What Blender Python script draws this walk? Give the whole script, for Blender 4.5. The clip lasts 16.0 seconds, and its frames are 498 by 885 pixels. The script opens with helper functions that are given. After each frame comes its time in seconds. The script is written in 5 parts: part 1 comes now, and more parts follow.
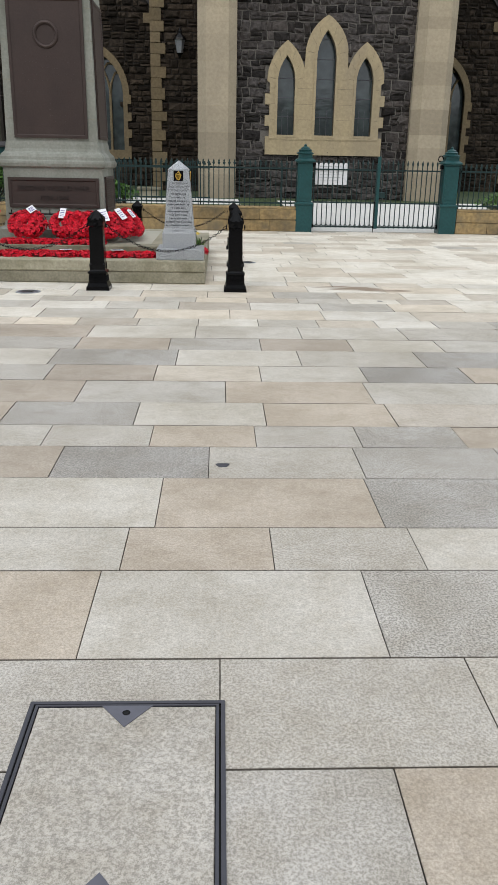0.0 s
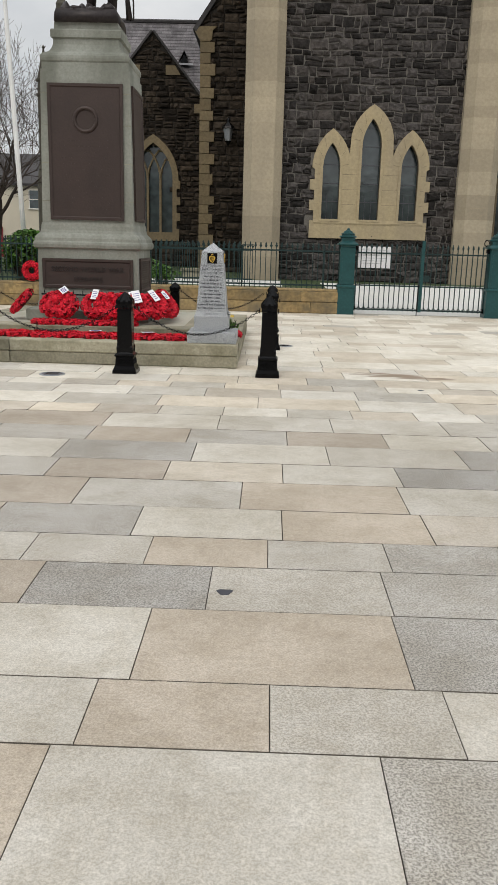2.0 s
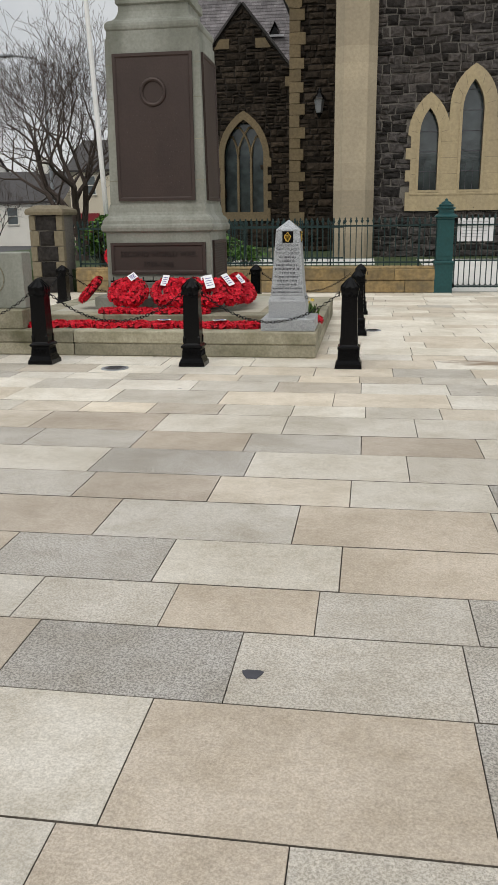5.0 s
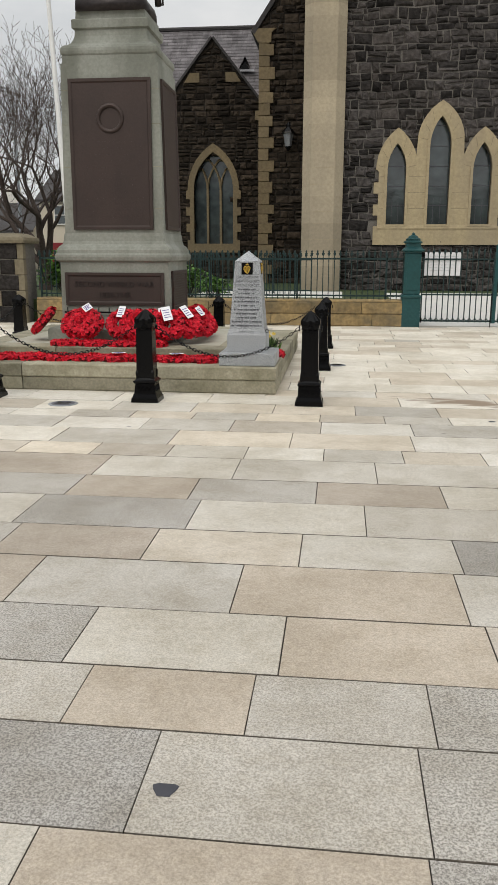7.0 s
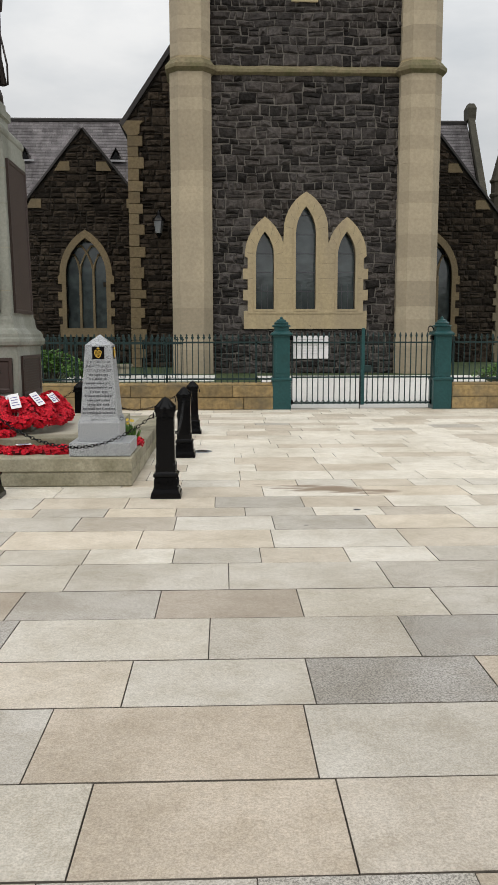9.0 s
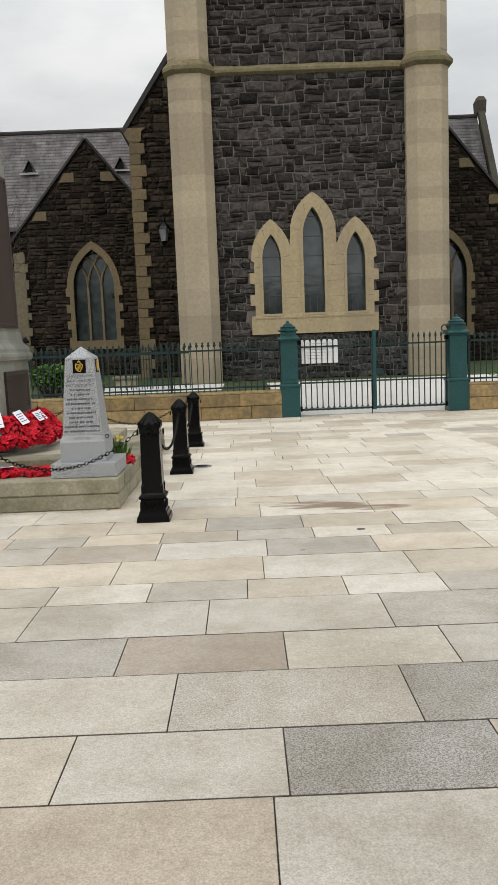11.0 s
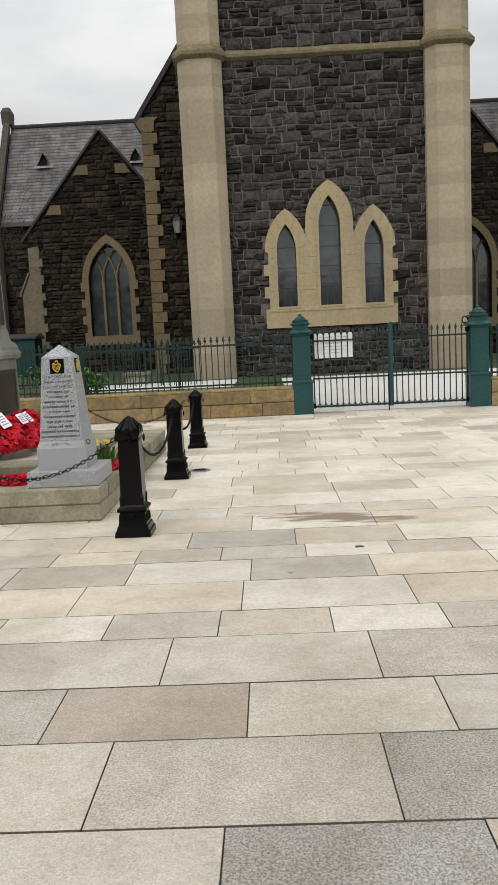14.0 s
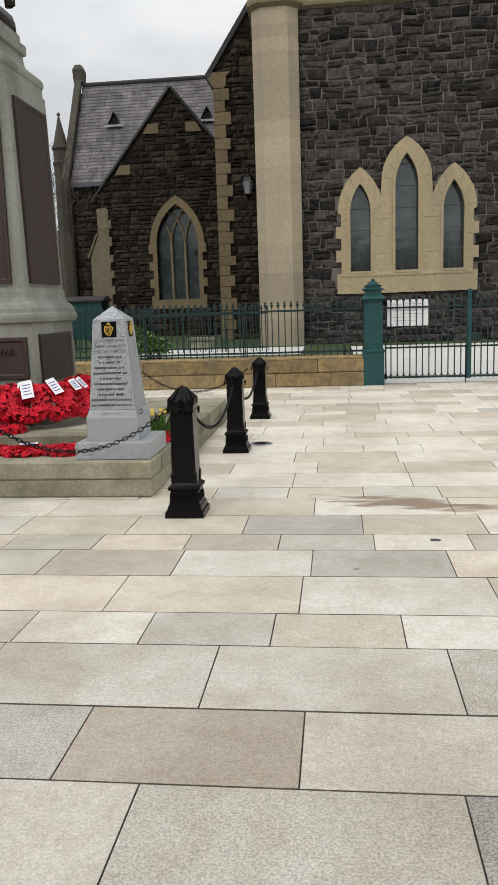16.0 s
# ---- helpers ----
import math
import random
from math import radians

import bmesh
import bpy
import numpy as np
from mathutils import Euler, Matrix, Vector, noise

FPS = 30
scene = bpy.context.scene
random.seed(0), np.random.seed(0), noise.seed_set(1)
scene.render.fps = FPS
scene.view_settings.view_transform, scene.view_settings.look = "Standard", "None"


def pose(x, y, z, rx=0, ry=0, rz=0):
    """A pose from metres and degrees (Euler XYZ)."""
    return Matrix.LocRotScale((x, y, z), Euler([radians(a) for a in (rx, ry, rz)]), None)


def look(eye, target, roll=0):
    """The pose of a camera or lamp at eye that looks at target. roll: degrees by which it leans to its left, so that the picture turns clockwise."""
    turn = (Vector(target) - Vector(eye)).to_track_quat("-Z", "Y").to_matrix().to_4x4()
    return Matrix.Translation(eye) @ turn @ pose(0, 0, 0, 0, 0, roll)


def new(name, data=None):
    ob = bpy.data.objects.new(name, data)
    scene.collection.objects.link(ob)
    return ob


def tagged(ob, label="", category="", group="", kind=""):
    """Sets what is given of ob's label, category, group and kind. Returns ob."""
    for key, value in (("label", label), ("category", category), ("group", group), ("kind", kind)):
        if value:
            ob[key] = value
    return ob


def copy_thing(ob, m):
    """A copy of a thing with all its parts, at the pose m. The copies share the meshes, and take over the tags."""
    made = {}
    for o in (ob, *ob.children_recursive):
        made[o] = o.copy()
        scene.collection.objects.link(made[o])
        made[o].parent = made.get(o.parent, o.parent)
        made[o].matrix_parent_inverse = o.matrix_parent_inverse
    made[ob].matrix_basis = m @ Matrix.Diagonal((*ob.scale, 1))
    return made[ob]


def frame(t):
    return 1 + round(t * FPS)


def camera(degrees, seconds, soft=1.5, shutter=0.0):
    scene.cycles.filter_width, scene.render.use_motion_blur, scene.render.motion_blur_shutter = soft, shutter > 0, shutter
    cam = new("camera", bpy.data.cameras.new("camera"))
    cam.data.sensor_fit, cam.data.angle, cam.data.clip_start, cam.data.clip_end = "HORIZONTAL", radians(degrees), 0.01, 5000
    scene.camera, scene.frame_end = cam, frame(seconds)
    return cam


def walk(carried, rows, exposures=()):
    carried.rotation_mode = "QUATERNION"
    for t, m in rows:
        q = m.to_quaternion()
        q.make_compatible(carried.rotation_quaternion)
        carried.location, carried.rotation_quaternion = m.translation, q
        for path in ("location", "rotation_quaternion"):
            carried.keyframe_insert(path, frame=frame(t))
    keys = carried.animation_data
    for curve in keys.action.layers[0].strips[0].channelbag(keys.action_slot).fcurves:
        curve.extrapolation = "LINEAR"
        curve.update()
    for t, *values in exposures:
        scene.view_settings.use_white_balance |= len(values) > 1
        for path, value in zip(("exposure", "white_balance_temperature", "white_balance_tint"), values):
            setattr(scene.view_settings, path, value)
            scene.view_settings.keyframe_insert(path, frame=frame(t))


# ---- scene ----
cam = camera(35.2, 16.0)
PATH = [
    (0, (-0.129, 0.11, 1.538), (-0.051, 1.992, 0.864), 1.1),
    (0.5, (-0.192, 0.299, 1.557), (-0.011, 2.187, 0.921), 4.5),
    (1, (-0.072, 0.411, 1.544), (0.1, 2.319, 0.972), 2.8),
    (1.5, (0.091, 0.557, 1.553), (0.136, 2.489, 1.04), 0.4),
    (2, (0.051, 0.743, 1.544), (0.014, 2.681, 1.052), 1.5),
    (2.5, (-0.005, 0.902, 1.562), (-0.044, 2.841, 1.071), 3.2),
    (3, (0.106, 1.045, 1.539), (-0.007, 2.981, 1.05), 1.1),
    (3.5, (0.257, 1.189, 1.534), (-0.003, 3.104, 1.019), -1.7),
    (4, (0.245, 1.303, 1.515), (-0.064, 3.203, 0.973), -1.5),
    (4.2, (0.213, 1.383, 1.533), (-0.077, 3.281, 0.971), -0.9),
    (6.5, (0.369, 1.974, 1.494), (0.079, 3.895, 1.019), -0.4),
    (7, (0.359, 2.109, 1.508), (0.138, 4.041, 1.04), 0.1),
    (7.5, (0.55, 2.281, 1.501), (0.35, 4.218, 1.045), -1.3),
    (8, (0.62, 2.41, 1.486), (0.492, 4.352, 1.026), -1.6),
    (8.5, (0.564, 2.574, 1.506), (0.622, 4.535, 1.12), 0.7),
    (9, (0.619, 2.692, 1.497), (0.683, 4.674, 1.233), -0.1),
    (9.5, (0.766, 2.86, 1.526), (0.741, 4.855, 1.4), -1.4),
    (10, (0.811, 3.0, 1.491), (0.791, 4.994, 1.334), -1.9),
    (10.2, (0.803, 3.096, 1.475), (0.817, 5.087, 1.292), -1.8),
    (12.3, (1.081, 3.51, 1.52), (1.07, 5.492, 1.254), -2.9),
    (12.5, (1.06, 3.587, 1.492), (1.054, 5.571, 1.235), -2.6),
    (13, (0.984, 3.723, 1.518), (1.016, 5.706, 1.256), -1.0),
    (13.5, (1.043, 3.827, 1.51), (1.102, 5.81, 1.263), -0.5),
    (14, (1.196, 3.948, 1.504), (1.137, 5.93, 1.243), -2.8),
    (14.5, (1.19, 4.064, 1.486), (1.013, 6.03, 1.168), -2.6),
    (15, (1.089, 4.238, 1.489), (0.939, 6.203, 1.149), -0.1),
    (15.5, (1.059, 4.364, 1.487), (0.938, 6.332, 1.154), 0.5),
    (16, (1.188, 4.538, 1.485), (0.96, 6.496, 1.147), -1.9),
]
walk(cam, [(t, look(eye, target, roll)) for t, eye, target, roll in PATH],
     [(0.0, -0.11, 6480, 10), (1.0, -0.1, 6800, 10), (3.5, -0.2, 6850, 10), (8.0, -0.14, 6950, 10), (9.5, -0.16, 6900, 10), (13.0, -0.14, 7000, 10), (16.0, -0.1, 6800, 10)])

# world: an even overcast sky, brighter towards the zenith, over a pale clear-sky base
world = bpy.data.worlds.new("overcast")
scene.world = world
world.use_nodes = True
wt = world.node_tree
wt.nodes.clear()
SUN_EL, SUN_ROT = 52.0, 200.0


def wnode(kind, **kw):
    n = wt.nodes.new(kind)
    for k, v in kw.items():
        n.inputs[k].default_value = v
    return n


w_sky = wnode("ShaderNodeTexSky")
w_sky.sky_type, w_sky.sun_disc = "NISHITA", False
w_sky.sun_elevation, w_sky.sun_rotation = radians(SUN_EL), radians(SUN_ROT)
w_co = wnode("ShaderNodeTexCoord")
w_map = wnode("ShaderNodeMapping")
w_map.inputs["Scale"].default_value = (1.0, 1.0, 2.6)
w_noise = wnode("ShaderNodeTexNoise", Scale=3.2, Detail=6.0, Roughness=0.55)
w_ramp = wnode("ShaderNodeValToRGB")
w_ramp.color_ramp.elements[0].position, w_ramp.color_ramp.elements[0].color = 0.32, (5.8, 6.3, 6.9, 1)
w_ramp.color_ramp.elements[1].position, w_ramp.color_ramp.elements[1].color = 0.66, (8.2, 8.5, 8.9, 1)
w_sep = wnode("ShaderNodeSeparateXYZ")
w_up = wnode("ShaderNodeMapRange")
w_up.inputs["From Min"].default_value, w_up.inputs["From Max"].default_value = 0.22, 0.95
w_up.inputs["To Min"].default_value, w_up.inputs["To Max"].default_value = 1.0, 2.3
w_mul = wnode("ShaderNodeVectorMath")
w_mul.operation = "SCALE"
w_mix = wnode("ShaderNodeMix")
w_mix.data_type = "RGBA"
w_mix.inputs[0].default_value = 0.93
w_bg = wnode("ShaderNodeBackground", Strength=0.1)
w_out = wnode("ShaderNodeOutputWorld")
for a, b in ((w_co.outputs["Generated"], w_map.inputs[0]), (w_map.outputs[0], w_noise.inputs["Vector"]), (w_noise.outputs[0], w_ramp.inputs[0]),
             (w_co.outputs["Generated"], w_sep.inputs[0]), (w_sep.outputs["Z"], w_up.inputs["Value"]), (w_ramp.outputs[0], w_mul.inputs[0]),
             (w_up.outputs[0], w_mul.inputs["Scale"]), (w_sky.outputs[0], w_mix.inputs[6]), (w_mul.outputs[0], w_mix.inputs[7]),
             (w_mix.outputs[2], w_bg.inputs[0]), (w_bg.outputs[0], w_out.inputs[0])):
    wt.links.new(a, b)

sun = new("sun", bpy.data.lights.new("sun", "SUN"))
sun.data.energy, sun.data.angle, sun.data.color = 0.9, radians(28), (1.0, 0.96, 0.9)
sun.matrix_world = look((-12, -22, 36), (0, 10, 0))


# ---- materials ----
def tree_of(name):
    m = bpy.data.materials.new(name)
    m.use_nodes = True
    return m, m.node_tree, m.node_tree.nodes["Principled BSDF"]


def noise_node(nt, scale, detail=4.0, rough=0.55, space="Object", stretch=None):
    co = nt.nodes.new("ShaderNodeTexCoord") if space != "World" else nt.nodes.new("ShaderNodeNewGeometry")
    out = co.outputs["Position" if space == "World" else space]
    if stretch:
        mp = nt.nodes.new("ShaderNodeMapping")
        mp.inputs["Scale"].default_value = stretch
        nt.links.new(out, mp.inputs[0])
        out = mp.outputs[0]
    n = nt.nodes.new("ShaderNodeTexNoise")
    n.inputs["Scale"].default_value, n.inputs["Detail"].default_value, n.inputs["Roughness"].default_value = scale, detail, rough
    nt.links.new(out, n.inputs["Vector"])
    return n.outputs[0]


def ramp_node(nt, fac, stops):
    r = nt.nodes.new("ShaderNodeValToRGB")
    e = r.color_ramp.elements
    while len(e) < len(stops):
        e.new(0.5)
    for el, (p, c) in zip(e, stops):
        el.position = p
        el.color = (*c, 1) if len(c) == 3 else c
    nt.links.new(fac, r.inputs[0])
    return r.outputs[0]


def mix_node(nt, a, b, fac, mode="MIX"):
    n = nt.nodes.new("ShaderNodeMix")
    n.data_type, n.blend_type = "RGBA", mode
    for sock, v in ((n.inputs[0], fac), (n.inputs[6], a), (n.inputs[7], b)):
        if isinstance(v, (int, float)):
            sock.default_value = v
        elif isinstance(v, tuple):
            sock.default_value = (*v, 1)
        else:
            nt.links.new(v, sock)
    return n.outputs[2]


def bump_node(nt, b, height, strength, dist=0.01):
    n = nt.nodes.new("ShaderNodeBump")
    n.inputs["Strength"].default_value, n.inputs["Distance"].default_value = strength, dist
    nt.links.new(height, n.inputs["Height"])
    nt.links.new(n.outputs[0], b.inputs["Normal"])


def grey(v):
    return (v, v, v)


def shade(c, k):
    return tuple(x * k for x in c)


def surface(name, col, rough=0.8, grain=60.0, grain_amt=0.25, stain=1.5, stain_amt=0.25, metal=0.0, bump=0.3, vary=0.0, island=0.0, stain_col=None, dist=0.01, streak=False, spec=0.35):
    """A worn surface: colour with fine grain, larger stains, and a change from piece to piece."""
    m, nt, b = tree_of(name)
    fine = noise_node(nt, grain, 3.0)
    c = ramp_node(nt, fine, [(0.3, shade(col, 1 - grain_amt)), (0.7, shade(col, 1 + grain_amt))])
    big = noise_node(nt, stain, 5.0, 0.6, "World", (1, 1, 0.25) if streak else None)
    f = ramp_node(nt, big, [(0.42, grey(0.0)), (0.72, grey(stain_amt))])
    c = mix_node(nt, c, stain_col or shade(col, 0.45), f)
    if vary or island:
        src = nt.nodes.new("ShaderNodeObjectInfo").outputs["Random"] if vary else nt.nodes.new("ShaderNodeNewGeometry").outputs["Random Per Island"]
        k = vary or island
        c = mix_node(nt, c, ramp_node(nt, src, [(0.0, grey(1 - k)), (1.0, grey(1 + k))]), 1.0, "MULTIPLY")
    nt.links.new(c, b.inputs["Base Color"])
    b.inputs["Roughness"].default_value, b.inputs["Metallic"].default_value = rough, metal
    b.inputs["Specular IOR Level"].default_value = spec
    if bump:
        bump_node(nt, b, fine, bump, dist)
    return m


def slab_material(name, col, speck, speck_amt):
    """Bush-hammered granite paving: salt-and-pepper speckle, faint cloudy dirt, one damp patch on the square."""
    m, nt, b = tree_of(name)
    fine = noise_node(nt, 112.0, 2.0, 0.85, "World")
    mid = noise_node(nt, 38.0, 2.0, 0.6, "World")
    c = ramp_node(nt, fine, [(0.5 - speck_amt, speck), (0.5 + speck_amt * 0.6, col), (0.72, shade(col, 1.12))])
    c = mix_node(nt, c, ramp_node(nt, mid, [(0.3, grey(0.84)), (0.65, grey(1.06))]), 0.8, "MULTIPLY")
    dirt = noise_node(nt, 1.1, 6.0, 0.62, "World")
    c = mix_node(nt, c, ramp_node(nt, dirt, [(0.34, (0.80, 0.78, 0.74)), (0.6, grey(1.05))]), 1.0, "MULTIPLY")
    blot = noise_node(nt, 5.5, 6.0, 0.68, "World")
    c = mix_node(nt, c, ramp_node(nt, blot, [(0.36, (0.76, 0.725, 0.66)), (0.56, grey(1.0))]), 0.5, "MULTIPLY")
    rnd = nt.nodes.new("ShaderNodeObjectInfo").outputs["Random"]
    isl = nt.nodes.new("ShaderNodeNewGeometry").outputs["Random Per Island"]
    c = mix_node(nt, c, ramp_node(nt, rnd, [(0.0, (0.90, 0.9, 0.91)), (1.0, (1.08, 1.07, 1.05))]), 1.0, "MULTIPLY")
    c = mix_node(nt, c, ramp_node(nt, isl, [(0.0, grey(0.94)), (1.0, grey(1.06))]), 1.0, "MULTIPLY")
    # damp streaky patch, about a metre long
    geo = nt.nodes.new("ShaderNodeNewGeometry")
    mp = nt.nodes.new("ShaderNodeMapping")
    mp.vector_type = "TEXTURE"
    mp.inputs["Location"].default_value = (1.69, 10.37, 0)
    mp.inputs["Rotation"].default_value = (0, 0, radians(-17))
    mp.inputs["Scale"].default_value = (1.3, 0.40, 1.0)
    nt.links.new(geo.outputs["Position"], mp.inputs[0])
    ln = nt.nodes.new("ShaderNodeVectorMath")
    ln.operation = "LENGTH"
    nt.links.new(mp.outputs[0], ln.inputs[0])
    ad = nt.nodes.new("ShaderNodeMath")
    ad.operation = "MULTIPLY_ADD"
    ad.inputs[1].default_value = 1.3
    nt.links.new(noise_node(nt, 3.0, 4.0, 0.6, "World", (0.8, 3.0, 1.0)), ad.inputs[0])
    nt.links.new(ln.outputs["Value"], ad.inputs[2])
    mr = nt.nodes.new("ShaderNodeMath")
    mr.operation = "MULTIPLY"
    mr.inputs[1].default_value = 0.75
    nt.links.new(ad.outputs[0], mr.inputs[0])
    wet = ramp_node(nt, mr.outputs[0], [(0.70, grey(0.95)), (0.86, grey(0.0))])
    c = mix_node(nt, c, (0.24, 0.175, 0.12), wet)
    # scattered dark spots of old gum
    vo = nt.nodes.new("ShaderNodeTexVoronoi")
    vo.inputs["Scale"].default_value = 1.05
    vo.inputs["Randomness"].default_value = 1.0
    nt.links.new(geo.outputs["Position"], vo.inputs["Vector"])
    spot = ramp_node(nt, vo.outputs["Distance"], [(0.017, grey(0.65)), (0.026, grey(0.0))])
    c = mix_node(nt, c, (0.09, 0.085, 0.08), spot)
    nt.links.new(c, b.inputs["Base Color"])
    b.inputs["Roughness"].default_value = 0.6
    bump_node(nt, b, fine, 0.12, 0.002)
    return m


M_SLAB = {
    "w": slab_material("granite_white", (0.558, 0.525, 0.470), (0.419, 0.391, 0.339), 0.12),
    "g": slab_material("granite_grey", (0.515, 0.483, 0.432), (0.304, 0.281, 0.244), 0.12),
    "d": slab_material("granite_dark", (0.465, 0.442, 0.405), (0.195, 0.181, 0.163), 0.11),
    "t": slab_material("granite_tan", (0.470, 0.409, 0.339), (0.335, 0.288, 0.233), 0.14),
    "c": slab_material("granite_cream", (0.570, 0.513, 0.432), (0.418, 0.370, 0.309), 0.14),
}
# Far tones: white and cream with the grazing sky sheen put into the colour.
M_SLAB["x"] = slab_material("granite_white_sheen", (0.74, 0.70, 0.625), (0.58, 0.545, 0.475), 0.14)
M_SLAB["y"] = slab_material("granite_cream_sheen", (0.68, 0.61, 0.505), (0.53, 0.465, 0.38), 0.14)
M_BED = surface("joint_mortar", (0.15, 0.132, 0.11), 0.9, 80, 0.3, 2, 0.4)
M_ASPHALT = surface("asphalt", (0.06, 0.06, 0.062), 0.9, 90, 0.3, 0.4, 0.3)
M_GRASS = surface("grass_turf", (0.048, 0.072, 0.026), 0.9, 30, 0.5, 1.2, 0.4, bump=0.8, dist=0.03)
M_CONCRETE = surface("pale_concrete", (0.62, 0.61, 0.58), 0.85, 40, 0.08, 0.9, 0.2)
M_BASALT = surface("basalt_rubble", (0.048, 0.043, 0.041), 0.85, 11, 0.5, 0.7, 0.25, bump=1.0, dist=0.06, island=0.72, stain_col=(0.062, 0.046, 0.034), spec=0.2)
M_BASALT_P = surface("basalt_block", (0.048, 0.043, 0.041), 0.85, 11, 0.5, 0.7, 0.3, bump=1.0, dist=0.06, vary=0.72, stain_col=(0.062, 0.046, 0.034), spec=0.2)
M_GABLE = surface("brown_basalt", (0.036, 0.028, 0.021), 0.85, 9, 0.5, 0.7, 0.3, bump=1.0, dist=0.06, island=0.6, stain_col=(0.058, 0.04, 0.025), spec=0.15)
M_MORTAR = surface("lime_mortar", (0.165, 0.152, 0.135), 0.9, 30, 0.25, 0.8, 0.5, bump=0.5)
M_MORTAR_D = surface("dark_mortar", (0.032, 0.027, 0.022), 0.9, 30, 0.25, 0.8, 0.5, bump=0.5)
M_SAND = surface("buff_sandstone", (0.415, 0.335, 0.205), 0.85, 14, 0.12, 0.9, 0.5, bump=0.3, stain_col=(0.24, 0.205, 0.16), streak=True, dist=0.02)
M_SAND_P = surface("buff_ashlar", (0.41, 0.345, 0.245), 0.85, 14, 0.10, 0.5, 0.4, bump=0.3, vary=0.14, stain_col=(0.22, 0.19, 0.15), streak=True, dist=0.02)
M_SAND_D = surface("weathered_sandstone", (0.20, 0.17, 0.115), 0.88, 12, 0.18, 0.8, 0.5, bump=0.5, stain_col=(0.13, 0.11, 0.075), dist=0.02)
M_SOOT = surface("soot_darkened_stone", (0.085, 0.078, 0.06), 0.9, 12, 0.25, 0.9, 0.6, bump=0.5, stain_col=(0.035, 0.034, 0.026), dist=0.02)
M_KERB = surface("golden_wall_stone", (0.29, 0.205, 0.095), 0.88, 12, 0.3, 2.2, 0.9, bump=0.6, vary=0.2, stain_col=(0.13, 0.11, 0.075), dist=0.02)
M_NAVE = surface("brown_weathered_quoin", (0.205, 0.156, 0.09), 0.88, 12, 0.2, 0.8, 0.65, bump=0.5, vary=0.14, stain_col=(0.14, 0.115, 0.075), dist=0.02)
M_MOSS = surface("mossy_string_stone", (0.20, 0.165, 0.10), 0.9, 12, 0.25, 1.6, 0.7, bump=0.5, stain_col=(0.10, 0.11, 0.045), dist=0.02)
M_PORT = surface("portland_stone", (0.275, 0.282, 0.245), 0.85, 30, 0.12, 1.3, 0.9, bump=0.25, stain_col=(0.10, 0.104, 0.08), streak=True)
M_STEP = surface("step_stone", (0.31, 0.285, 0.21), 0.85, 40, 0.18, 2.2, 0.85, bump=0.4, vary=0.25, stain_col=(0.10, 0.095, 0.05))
M_STEPTOP = surface("pale_step_top", (0.42, 0.40, 0.33), 0.85, 40, 0.12, 1.6, 0.5, bump=0.3, stain_col=(0.2, 0.195, 0.13))
M_SLATE = surface("roof_slate", (0.175, 0.162, 0.168), 0.65, 20, 0.25, 2.6, 0.85, bump=0.3, island=0.26, stain_col=(0.05, 0.045, 0.046), streak=True)
M_LEAD = surface("lead_flashing", (0.24, 0.24, 0.25), 0.5, 30, 0.1)
M_TEAL = surface("teal_iron_paint", (0.014, 0.068, 0.070), 0.38, 20, 0.15, 3, 0.3, bump=0.1)
M_TEALD = surface("dark_green_railing_paint", (0.010, 0.030, 0.030), 0.5, 20, 0.2, 3, 0.4, bump=0.1)
M_BLACK = surface("black_gloss_iron", (0.003, 0.003, 0.0035), 0.24, 40, 0.2, 4, 0.3, bump=0.08, stain_col=(0.005, 0.005, 0.005), spec=0.15)
M_BRONZE = surface("bronze_plaque", (0.058, 0.040, 0.035), 0.5, 40, 0.08, 2.2, 0.6, metal=0.25, bump=0.15, stain_col=(0.04, 0.029, 0.026))
M_BRONZE2 = surface("statue_bronze", (0.035, 0.028, 0.027), 0.42, 20, 0.3, 4, 0.4, metal=0.4, bump=0.2)
M_RED = surface("poppy_red", (0.66, 0.008, 0.028), 0.7, 60, 0.25, 8, 0.5, bump=0.1, island=0.35, stain_col=(0.16, 0.002, 0.006))
M_REDBASE = surface("wreath_dark_red", (0.12, 0.004, 0.006), 0.8, 60, 0.3)
M_CARD = surface("white_card", (0.80, 0.80, 0.82), 0.6, 20, 0.03, 6, 0.1, bump=0)
M_INK = surface("dark_ink", (0.05, 0.05, 0.06), 0.6, 20, 0.1, bump=0)
M_VIOLET = surface("violet_ink", (0.12, 0.10, 0.3), 0.6, 20, 0.1, bump=0)
M_GOLD = surface("gold_paint", (0.62, 0.40, 0.07), 0.4, 30, 0.1, metal=0.3, bump=0)
M_LEAF = surface("green_leaf", (0.075, 0.17, 0.03), 0.55, 20, 0.3, 2, 0.3, bump=0, island=0.5)
M_BARK = surface("dark_bark", (0.06, 0.045, 0.038), 0.9, 25, 0.4, 2, 0.3, bump=0.5)
M_TWIG = surface("brown_twig", (0.07, 0.054, 0.046), 0.9, 25, 0.3, 2, 0.3, bump=0)
M_WHITE = surface("white_render_paint", (0.74, 0.72, 0.66), 0.8, 20, 0.05, 0.5, 0.2, bump=0.1)
M_CREAM = surface("cream_render_paint", (0.62, 0.56, 0.44), 0.8, 20, 0.05, 0.5, 0.2, bump=0.1)
M_POLE = surface("white_pole_paint", (0.78, 0.78, 0.77), 0.4, 20, 0.04, 2, 0.15, bump=0)
M_STEELG = surface("galvanised_steel", (0.32, 0.34, 0.36), 0.45, 30, 0.1, metal=0.6, bump=0)
M_DARKROOF = surface("far_roof_slate", (0.05, 0.046, 0.046), 0.7, 8, 0.2, 0.5, 0.3)
